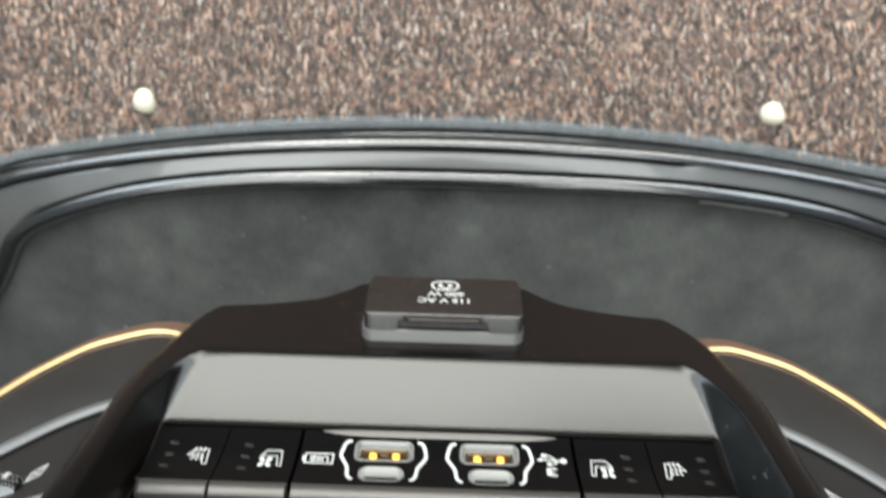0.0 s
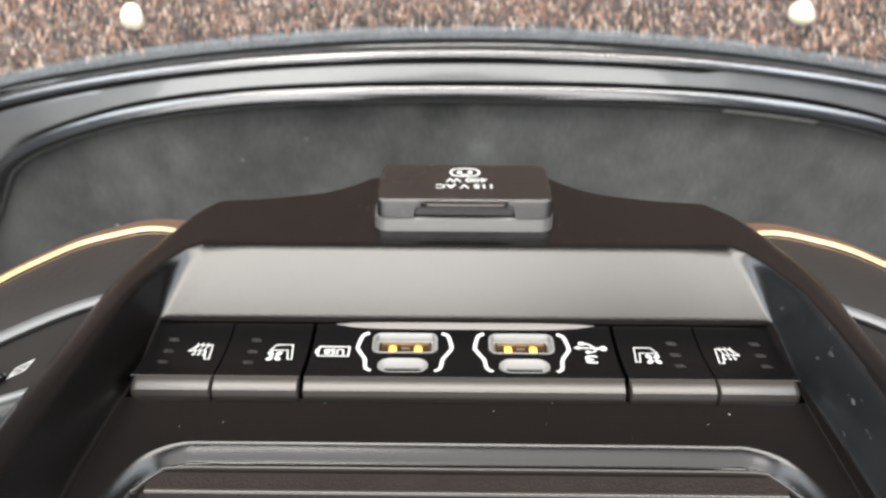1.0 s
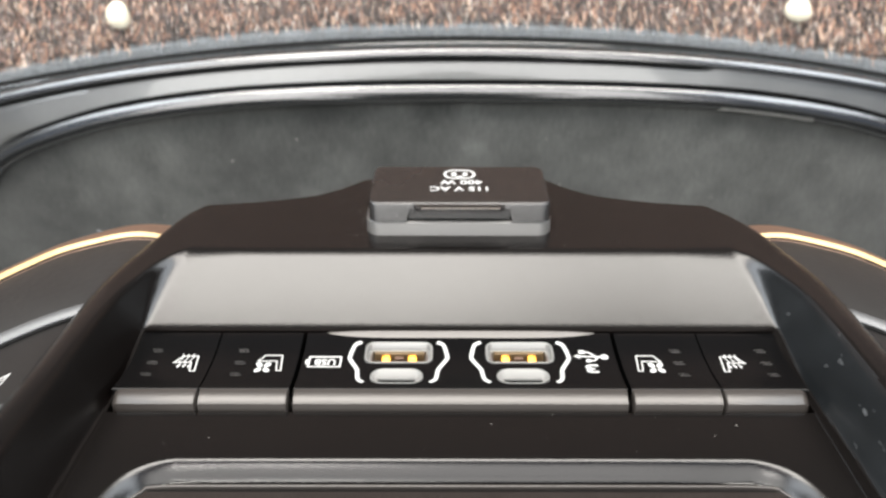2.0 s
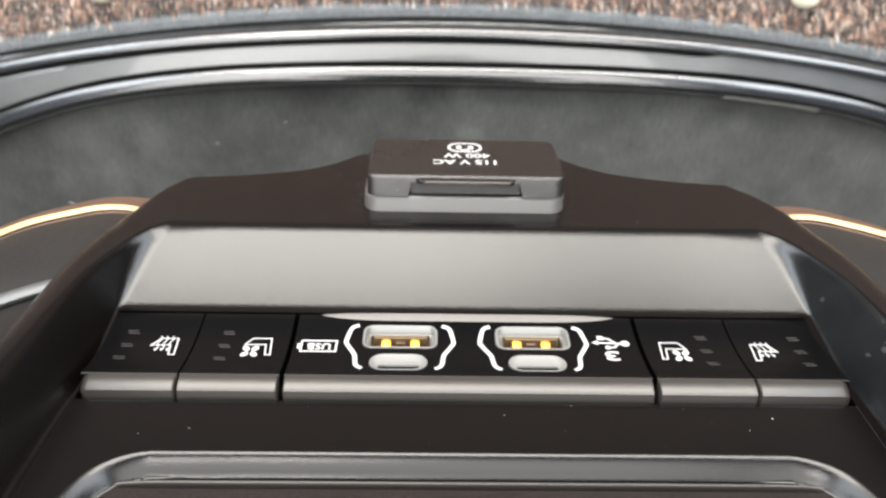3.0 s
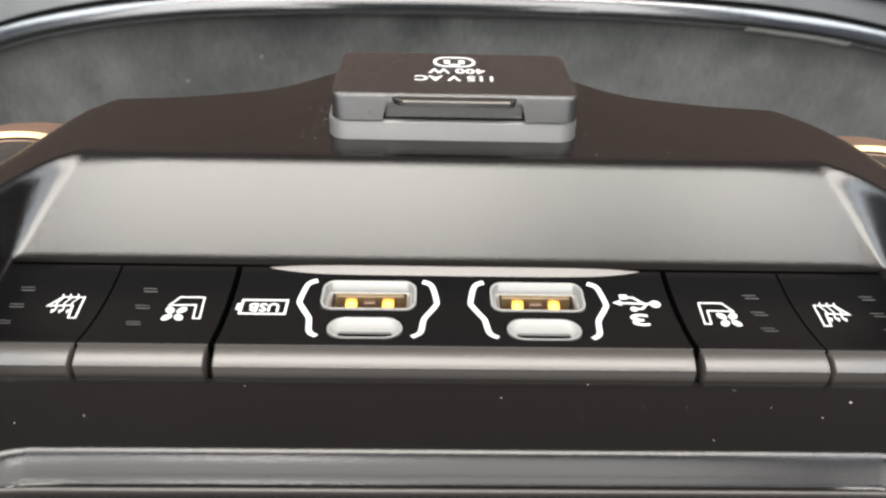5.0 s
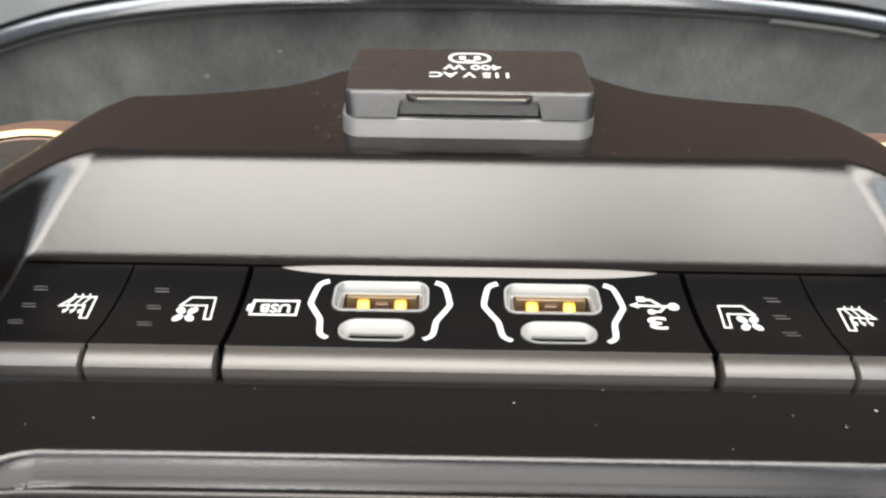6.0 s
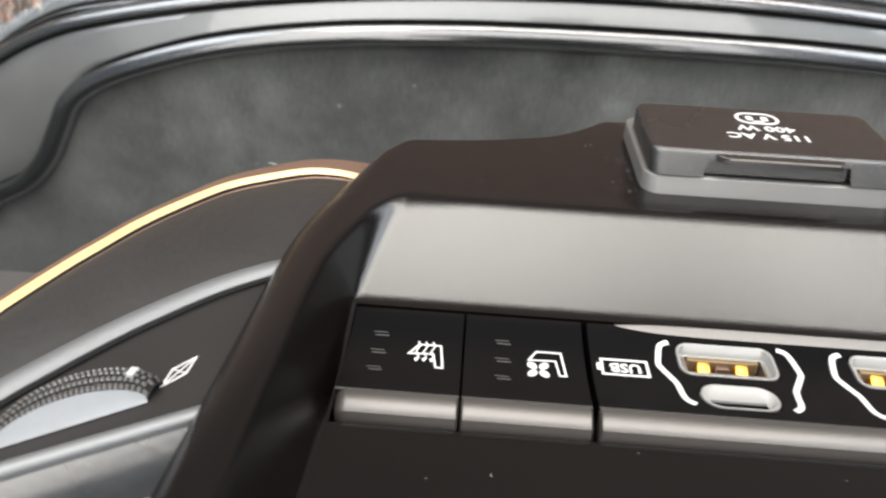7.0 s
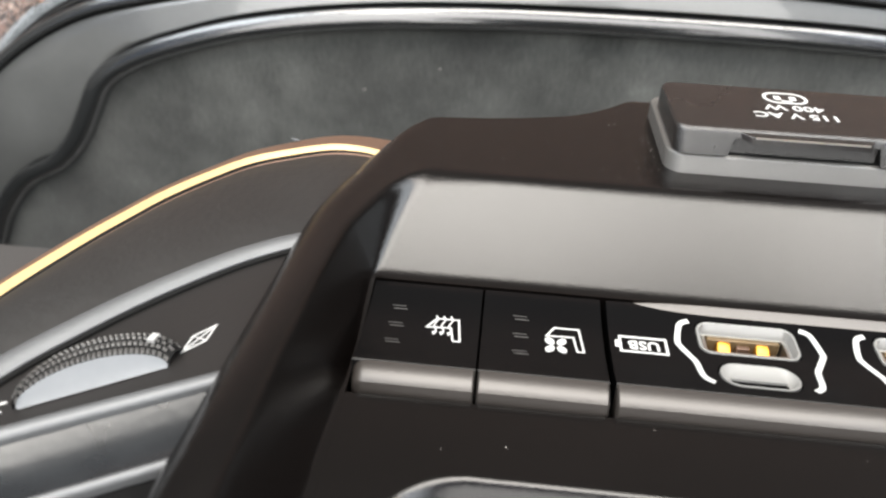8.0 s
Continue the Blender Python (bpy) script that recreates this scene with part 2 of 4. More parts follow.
def box(x0, x1, y0, y1, z0, z1, r=0.0, seg=2, bm=None):
    bm = bm or bmesh.new()
    m = Matrix.Translation(((x0 + x1) / 2, (y0 + y1) / 2, (z0 + z1) / 2)) @ Matrix.Diagonal((x1 - x0, y1 - y0, z1 - z0, 1))
    made = bmesh.ops.create_cube(bm, size=1, matrix=m)
    if r:
        edges = {e for v in made["verts"] for e in v.link_edges}
        bmesh.ops.bevel(bm, geom=list(edges), offset=r, segments=seg, affect="EDGES", profile=0.5)
    return bm


def rings(loops, cap_first=False, cap_last=False, closed=True, bm=None):
    """Skins rings of equally many points."""
    bm = bm or bmesh.new()
    rows = [[bm.verts.new(p) for p in loop] for loop in loops]
    n = len(rows[0])
    for a, b in zip(rows, rows[1:]):
        for i in range(n if closed else n - 1):
            j = (i + 1) % n
            bm.faces.new((a[i], a[j], b[j], b[i]))
    if cap_first:
        bm.faces.new(rows[0])
    if cap_last:
        bm.faces.new(rows[-1])
    return bm


def smooth_path(points, steps=8):
    """Points on a smooth curve through the given ones."""
    p = [Vector(q) for q in points]
    p = [2 * p[0] - p[1], *p, 2 * p[-1] - p[-2]]
    out = []
    for a, b, c, d in zip(p, p[1:], p[2:], p[3:]):
        for k in range(steps):
            t = k / steps
            out.append(0.5 * (2 * b + (c - a) * t + (2 * a - 5 * b + 4 * c - d) * t * t + (3 * b - 3 * c + d - a) * t ** 3))
    return out + [p[-2]]


def sweep(path, profile, up, bm=None, taper=None, closed=False):
    """Carries a closed profile of (sideways, upwards) along a path."""
    path, up = [Vector(p) for p in path], Vector(up)
    loops = []
    for i, p in enumerate(path):
        if closed:
            tangent = path[(i + 1) % len(path)] - path[i - 1]
        else:
            tangent = path[min(i + 1, len(path) - 1)] - path[max(i - 1, 0)]
        side = up.cross(tangent).normalized()
        k = taper(i / (len(path) - 1)) if taper else 1
        loops.append([p + side * a * k + up * b * k for a, b in profile])
    if closed:
        return rings(loops + [loops[0]], bm=bm)
    return rings(loops, True, True, bm=bm)


def half_round(w, h, n=7, sink=0.05):
    pts = [(w / 2 * math.cos(math.pi * k / (n - 1)), h * math.sin(math.pi * k / (n - 1))) for k in range(n)]
    return [(w / 2, -sink), *pts, (-w / 2, -sink)]


def ribbon(points, width, z, thick=0.006, closed=False, bm=None):
    """A flat printed line through points of the plan, at height z."""
    bm = bm or bmesh.new()
    p = [Vector((a, b)) for a, b in points]
    n = len(p)
    left, right = [], []
    for i, q in enumerate(p):
        a = p[i - 1] if i or closed else None
        b = p[(i + 1) % n] if i < n - 1 or closed else None
        d1 = (q - a).normalized() if a is not None else (b - q).normalized()
        d2 = (b - q).normalized() if b is not None else d1
        nrm = Vector((-(d1 + d2).y, (d1 + d2).x))
        nrm.normalize()
        c = max(0.45, nrm.dot(Vector((-d1.y, d1.x))))
        left.append(q + nrm * width / 2 / c)
        right.append(q - nrm * width / 2 / c)
    loops = [[(l.x, l.y, z), (r.x, r.y, z), (r.x, r.y, z + thick), (l.x, l.y, z + thick)] for l, r in zip(left, right)]
    if closed:
        return rings(loops + [loops[0]], bm=bm)
    return rings(loops, True, True, bm=bm)


def plate(outline, z0, z1, r=0.0, bm=None):
    """An outline of the plan raised from z0 to z1, its upper edge rounded by r."""
    c = Vector((sum(p[0] for p in outline) / len(outline), sum(p[1] for p in outline) / len(outline)))
    loops = [[(x, y, z0) for x, y in outline]]
    steps = ((0, r), (0.076, 0.617), (0.293, 0.293), (0.617, 0.076), (1, 0)) if r else ((0, 0),)
    for inset, drop in steps:
        loop = []
        for i, (x, y) in enumerate(outline):
            a, b = Vector(outline[i - 1]), Vector(outline[(i + 1) % len(outline)])
            d = (b - a).normalized()
            n = Vector((-d.y, d.x))
            if n.dot(c - Vector((x, y))) < 0:
                n = -n
            loop.append((x + n.x * r * inset, y + n.y * r * inset, z1 - (drop if inset == 0 else drop * r)))
        loops.append(loop)
    return rings(loops, True, True, bm=bm)


def leaned(bm, y0, z0, lean, reach=0.5):
    """Leans the front faces of a raised part back by some share of their height."""
    for v in bm.verts:
        if v.co.z > z0:
            v.co.y += lean * (v.co.z - z0) * max(0.0, 1 - max(0.0, v.co.y - y0) / reach)
    return bm


def round_rect(cx, cy, w, h, r, seg=5):
    out = []
    for sx, sy, a0 in ((1, 1, 0), (-1, 1, 90), (-1, -1, 180), (1, -1, 270)):
        for k in range(seg + 1):
            a = radians(a0 + 90 * k / seg)
            out.append((cx + sx * (w / 2 - r) + r * math.cos(a), cy + sy * (h / 2 - r) + r * math.sin(a)))
    return out


def lettering(text, cx, cy, z, size, thick=0.006, squash=1.0):
    """Letters that read from the rear seats, so turned half round in the plan."""
    cu = bpy.data.curves.new("text", "FONT")
    cu.body, cu.size, cu.align_x, cu.align_y, cu.extrude, cu.offset = text, size, "CENTER", "CENTER", thick / 2, size * 0.02
    cu.resolution_u = 3
    ob = bpy.data.objects.new("text", cu)
    scene.collection.objects.link(ob)
    bpy.context.view_layer.update()
    me = bpy.data.meshes.new_from_object(ob.evaluated_get(bpy.context.evaluated_depsgraph_get()))
    bm = bmesh.new()
    bm.from_mesh(me)
    bpy.data.objects.remove(ob)
    bpy.data.curves.remove(cu)
    bpy.data.meshes.remove(me)
    bm.transform(Matrix.Translation((cx, cy, z + thick / 2)) @ Matrix.Diagonal((-1, -squash, 1, 1)))
    return bm


def cut(bm, cutters):
    """Cuts closed meshes out of a mesh."""
    def temp(b):
        me = bpy.data.meshes.new("cut")
        b.to_mesh(me)
        b.free()
        ob = bpy.data.objects.new("cut", me)
        scene.collection.objects.link(ob)
        return ob
    bmesh.ops.recalc_face_normals(bm, faces=bm.faces)
    body = temp(bm)
    for c in cutters:
        bmesh.ops.recalc_face_normals(c, faces=c.faces)
        tool = temp(c)
        mod = body.modifiers.new("cut", "BOOLEAN")
        mod.operation, mod.solver, mod.object = "DIFFERENCE", "EXACT", tool
        bpy.context.view_layer.update()
        me = bpy.data.meshes.new_from_object(body.evaluated_get(bpy.context.evaluated_depsgraph_get()))
        body.modifiers.clear()
        old, body.data = body.data, me
        bpy.data.meshes.remove(old)
        bpy.data.objects.remove(tool)
    out = bmesh.new()
    out.from_mesh(body.data)
    bpy.data.objects.remove(body)
    return out


# ---- cabin ----
def cabin():
    """Plain walls that close the place, with window openings in roof, rear and sides."""
    def slab(name, x0, x1, y0, y1, z0, z1, label, category, mat=CABIN):
        bm = bmesh.new()
        bmesh.ops.create_cube(bm, size=1, matrix=Matrix.Translation(((x0 + x1) / 2, (y0 + y1) / 2, (z0 + z1) / 2)) @ Matrix.Diagonal((x1 - x0, y1 - y0, z1 - z0, 1)))
        me = bpy.data.meshes.new(name)
        bm.to_mesh(me)
        bm.free()
        me.materials.append(mat)
        return tagged(new(name, me), label, category, kind="structure")
    for side, x in (("west", -0.785), ("east", 0.785)):
        slab("wall_" + side, x - 0.025, x + 0.025, -1.2, 0.36, 0, 0.55, "dark lined cabin side in front of the door opening", "wall")
        slab("wall_sill_" + side, x - 0.025, x + 0.025, 0.36, 1.2, 0, 0.1, "dark lined sill below the door opening", "wall")
    slab("wall_north", -0.81, 0.81, 1.2, 1.25, 0, 0.16, "dark lined cabin rear below the window", "wall")
    slab("wall_south", -0.81, 0.81, -1.25, -1.2, 0, 1.25, "dark lined cabin front wall", "wall")
    slab("ceiling", -0.81, 0.81, -1.2, -0.62, 1.22, 1.26, "dark roof lining in front of the glass roof", "ceiling")
    for s in (-1, 1):
        slab("trim", s * 0.785 - 0.025, s * 0.785 + 0.025, -1.2, -0.5, 0.55, 1.22, "dark front pillar and door trim", "trim")
    # unseen blocks, added to shade the felt on both sides of the console
    for side, x0, x1 in (("west", -0.76, -0.17), ("east", 0.17, 0.76)):
        slab("wall_south" + side, x0, x1, -0.4, -0.24, 0, 0.14, "unseen dark block below, added to shade the felt", "wall", UNDERLAY)
        slab("wall_shade_" + side, x0, x1, -0.4, -0.105, 0.14, 0.5, "unseen dark block added to shade the felt", "wall", UNDERLAY)
    slab("floor", -0.81, 0.81, -1.25, 1.25, -0.03, -0.004, "dark cabin floor under the carpet mat", "floor", UNDERLAY)


cabin()


# ---- floor: carpet mat, felt, trim ----
def arc_drop(x, at, radius=272.0):
    """The curve of the trim's edge: nearly straight across, falling away at both ends."""
    far = min(max(abs(x - 1.2) - 27, 0), 15)
    return at - (x - 1.2) ** 2 / radius - 0.05 * far ** 1.95


def carpet_mat():
    mat = thing("floor_mat", (0, FLOOR, 8), "brown and rust heather carpet mat with grey fabric edge", "carpet")
    nx, nz = 360, 240
    rng = np.random.default_rng(3)
    verts, faces = [], []
    for j in range(nz + 1):
        for i in range(nx + 1):
            x = -45 + 90 * i / nx
            z0 = arc_drop(x, 0.36)
            z = z0 + (29 * (j / nz) ** 1.2)
            y = FLOOR - 0.05 - 0.22 * rng.random() + (0.35 * math.exp(-j * 0.6))
            verts.append((x, y, z))
    for j in range(nz):
        for i in range(nx):
            a = j * (nx + 1) + i
            faces.append((a, a + 1, a + nx + 2, a + nx + 1))
    me = bpy.data.meshes.new("pile")
    me.from_pydata(verts, [], faces)
    bm = bmesh.new()
    bm.from_mesh(me)
    bpy.data.meshes.remove(me)
    part("carpet_surface", bm, CARPET, mat, "heather pile in rust, brown and grey", smooth=180)
    # standing yarn tufts, leaning towards the console
    def tufts(name, count, x0, x1, place, length, wide, mat_, label, seed):
        g = np.random.default_rng(seed)
        x = g.uniform(x0, x1, count)
        y, z = place(g, x, count)
        ln, w = length * g.uniform(0.6, 1.3, count), wide * g.uniform(0.6, 1.3, count)
        tip = np.stack([x + ln * g.normal(0.05, 0.14, count), y - ln * g.uniform(0.25, 0.6, count), z - ln * 0.8], 1)
        c = np.stack([x, y, z], 1)
        a, b, top = c.copy(), c.copy(), c.copy()
        a[:, 0] -= w
        b[:, 0] += w
        top[:, 1] -= w * 1.2
        top[:, 2] += w
        v = np.stack([a, b, top, tip], 1).reshape(-1, 3)
        f = (np.arange(count)[:, None, None] * 4 + np.array([[0, 2, 3], [2, 1, 3], [1, 0, 3]])[None]).reshape(-1, 3)
        me_ = bpy.data.meshes.new(name)
        me_.from_pydata(v.tolist(), [], f.tolist())
        b_ = bmesh.new()
        b_.from_mesh(me_)
        bpy.data.meshes.remove(me_)
        tagged(part(name, b_, mat_, mat, label, smooth=0), kind="stuff")
    drop = np.vectorize(lambda v: arc_drop(v, 0.3))
    tufts("yarn", 62000, -31, 33, lambda g, x, n: (np.full(n, FLOOR - 0.12), drop(x) + 17.5 * g.random(n)), 0.54, 0.046, TUFT, "leaning yarn tufts in rust, tan and grey", 4)
    tufts("fuzz", 5000, -36, 38, lambda g, x, n: (np.full(n, FLOOR - 0.36), drop(x) - 0.75 + 0.6 * g.random(n)), 0.3, 0.018, BINDING, "fuzzy fibres along the fabric edge", 6)
    # rolled fabric edge
    path = [(x, FLOOR + 0.05, arc_drop(x, -0.33)) for x in np.linspace(-42, 43, 1300)]
    rng2 = random.Random(5)
    bm = sweep(path, half_round(1.32, 0.42, 11, 0.1), (0, -1, 0))
    for v in bm.verts:
        v.co += Vector((0, 0.03 * noise.noise(Vector((v.co.x * 0.9, 0, 1))), 0)) + Vector((rng2.uniform(-0.4, 0.4), rng2.uniform(-1, 1), rng2.uniform(-1, 1))) * 0.03
    part("binding", bm, BINDING, mat, "grey woven fabric edge binding", smooth=60)


def mat_knob(x, z, turn):
    ob = thing("mat_knob", (x, FLOOR - 0.15, z), "cream plastic fastener knob on the carpet mat", "fastener", "mat knobs")
    bm = bmesh.new()
    bmesh.ops.create_icosphere(bm, subdivisions=4, radius=0.71)
    for v in bm.verts:
        c = v.co
        k = 1 + 0.14 * noise.noise(c * 1.1 + Vector((turn, 0, 0))) + 0.02 * noise.noise(c * 5)
        v.co = Vector((c.x * (0.95 - 0.14 * c.z / 0.76) * k, c.y * 0.62 * k, c.z * 1.06 * k))
    bm.transform(Matrix.Translation((x, FLOOR - 0.55, z)) @ Matrix.Rotation(turn, 4, "Y"))
    part("knob", bm, CREAM, ob)


INNER = [(-38, -23), (-36.2, -19.6), (-34.9, -17.2), (-33.0, -15.0), (-30.6, -13.6), (-28.9, -11.9), (-27.6, -9.8), (-26.8, -8.5), (-25.5, -7.5), (-23.5, -6.6), (-20, -5.5),
         (-16.6, -4.8), (-13.2, -4.35), (-9.9, -4.08), (-5, -3.87), (1.8, -3.8)]
INNER = INNER + [(3.6 - x, z) for x, z in reversed(INNER[:-1])]


# bead sections: (towards the carpet, upwards)
BEAD = [(0.0, -0.9), (0.0, -0.5), (0.1, -0.2), (0.22, 0.02), (0.38, 0.15), (0.52, 0.2), (0.66, 0.205), (0.82, 0.17), (0.98, 0.115), (1.1, 0.05), (1.17, -0.04), (1.2, -0.2), (1.2, -0.9)]
OUTER_BEAD = [(-0.28, -1.2), (-0.27, 0.08), (-0.22, 0.16), (-0.12, 0.19), (0.0, 0.165), (0.14, 0.11), (0.23, 0.04), (0.27, -0.08), (0.27, -1.2)]


def rim_z(x, at):
    """The line of the trim's outer rim, turning in more strongly at the corners than the mat does."""
    u = abs(x - 1.2)
    return at - u * u / 345 - 0.42 * (u / 24) ** 4 - 0.03 * min(max(u - 27, 0), 15) ** 1.95


def floor_trim():
    ob = thing("floor_trim", (0, 27.4, -2), "gloss black ribbed plastic trim frame round the felt", "trim")
    up = (0, -1, 0)
    edge = smooth_path([(x, 26.4, z) for x, z in INNER], 8)
    part("inner_bead", sweep(edge, BEAD, up), GLOSS, ob, "rounded gloss black inner bead")
    across = np.linspace(-42, 43, 341)
    outer = [(x, 26.6, rim_z(x, -0.9)) for x in across]
    part("outer_bead", sweep(outer, OUTER_BEAD, up), GLOSS, ob, "narrow gloss black outer bead")
    # flat band between two grooves; the outer groove runs out to one side
    rows = []
    for p in edge:
        x = p.x
        gap = 0.32 * (1 - min(max((x - 13.8) / 1.6, 0), 1)) + 0.2
        a_, b_ = Vector((x, 26.48, p.z + 1.43)), Vector((x, 26.72, max(rim_z(x, -0.9) - gap, p.z + 1.5)))
        row = [a_ + Vector((0, 0.6, 0)), a_ + Vector((0, 0.05, 0))]
        row += [a_.lerp(b_, f) + Vector((0, -0.012 * math.sin(math.pi * f), 0)) for f in (0.04, 0.2, 0.4, 0.6, 0.8, 0.96)]
        rows.append(row + [b_ + Vector((0, 0.05, 0)), b_ + Vector((0, 0.6, 0))])
    part("band", rings(rows, closed=False), BAND, ob, "flat gloss black band")
    part("groove", sweep(edge, [(1.1, -0.9), (1.1, -0.42), (1.5, -0.42), (1.5, -0.9)], up), RUBBER, ob, "dark groove beside the inner bead")
    line = [(x, 26.6, rim_z(x, -0.9)) for x in np.linspace(-42, 15.4, 260)]
    part("groove", sweep(line, [(-0.62, -0.9), (-0.62, -0.32), (-0.2, -0.32), (-0.2, -0.9)], up), RUBBER, ob, "dark groove beside the outer bead")
    # pale strip under the bead carries a highlight in its colour
    gleam_path = [p for p in edge if 15.2 < p.x < 20.8]
    part("bead_gleam", sweep(gleam_path, [(0.3, 0.1), (0.22, 0.02), (0.08, -0.17), (0.02, -0.3), (0.03, -0.4), (0.3, -0.4)], up), BEAD_GLEAM, ob, "pale strip put in for the inner bead's highlight")
    low = [(x, 28.15, arc_drop(x, -0.85)) for x in across]
    part("gasket", sweep(low, half_round(0.9, 0.2, 5, 0.4), up), RUBBER, ob, "black rubber gasket")
    welt = [(x, 27.7, arc_drop(x, -0.62)) for x in across]
    part("welt", sweep(welt, half_round(0.12, 0.1, 7, 0.3), up), GLOSS, ob, "thin gloss black welt beside the carpet")


def felt_floor():
    bm = bmesh.new()
    nx, nz = 120, 60
    loops = []
    for j in range(nz + 1):
        f = j / nz
        loops.append([(-48 + 96 * i / nx, 26.98 + 0.1 * noise.noise(Vector((i * 0.35, j * 0.4, 2))), -60 + (60 + arc_drop(-48 + 96 * i / nx, -2.2)) * f) for i in range(nx + 1)])
    ob = part("felt_lining", rings(loops, closed=False, bm=bm), FELT, None, smooth=180)
    tagged(ob, "charcoal felt lining of the floor tunnel, lightly soiled", "lining", kind="structure")


carpet_mat()
mat_knob(-18.2, 0.78, 0.4)
mat_knob(19.1, 1.07, 2.2)
floor_trim()
felt_floor()


# ---- console ----
def smax(a, b, k):
    h = np.maximum(k - np.abs(a - b), 0) / k
    return np.maximum(a, b) + h * h * k / 4


def smin(a, b, k):
    return -smax(-a, -b, k)


LEDGE, PLATE = 1.06, -0.22


def tray_inset(ax, y):
    """How far a point lies inside the rim of the tray at the console's upper end."""
    return smin(smin(-3.3 - y, -(ax - 6.1) * 0.81 - (y + 3.3) * 0.59, 0.6), 6.85 - ax, 0.6)


def crest_x(y, side=-1):
    """Half the width between the inner crests of the rails; they close in a round towards the ledge."""
    return np.interp(y, [-9, -5, -2.7, -1.1, -0.2, 0.2, 0.5, 0.8, 1.1, 1.4, 1.7, 1.9, 2.1, 2.3, 2.45, 2.6], [8.06, 8.05, 7.99, 7.91, 7.84, 7.795, 7.73, 7.64, 7.54, 7.43, 7.31, 7.22, 7.12, 7.0, 6.88, 6.74]) + (0.12 if side > 0 else 0.0)


def shell_height(ax, y, s):
    t = (y - 0.38) / 2.05
    scoop = smax(1.13 * (0.8 * t + 0.2 * t * np.abs(t)) - 0.025, np.where(y > 0.395, 0.03, np.where(ax > 7.32, np.interp(y, [-1.2, 0.4], [-0.3, 0.03]), -1.0)), 0.06)
    slope = np.interp(y, [-9, -2, -1, 0.5, 1.4, 2.4], [2.3, 2.3, 2.45, 2.9, 2.9, 2.6])
    side = LEDGE + (ax - crest_x(y, s)) * slope
    z = smax(smax(scoop, np.full_like(ax, PLATE), 0.16), side, np.interp(y, [0.2, 0.4, 0.8, 1.5, 2.2], [0.06, 0.1, 0.3, 0.55, 0.8]))
    z = smin(z, np.full_like(ax, LEDGE), np.interp(ax, [5.5, 7.3], [0.11, 0.2]))
    z = z - 0.34 * np.clip(tray_inset(ax, y) / 0.28, 0, 1) ** 1.6 * (y < -3)
    pit = (ax < 7.325) & (y < 0.4) & (y > -2.04)
    return np.where(pit, -1.3, z)


def half_width(y, side=-1):
    """Half the console's width at y, from the rails to the rounded bulge behind the socket."""
    soft = 0.45 if y < 3.9 else 0.0
    wide = np.mean(np.interp(y + soft * np.linspace(-1, 1, 9), [-9, -5, -3, -1, 0.4, 1.27, 2.3, 3.46, 4.3, 4.7, 4.8, 4.84, 4.95, 5.1, 5.25, 5.4, 5.6, 5.8, 6.1, 6.35, 6.55, 6.6],
                             [9.05, 8.97, 8.88, 8.78, 8.72, 8.63, 8.38, 7.86, 7.33, 7.07, 6.95, 6.6, 5.75, 5.05, 4.5, 4.05, 3.7, 3.42, 3.08, 2.85, 2.6, 2.4]))
    return float(wide) + (0.26 * float(np.clip((4.6 - y) / 1.2, 0, 1)) if side > 0 else 0.0)


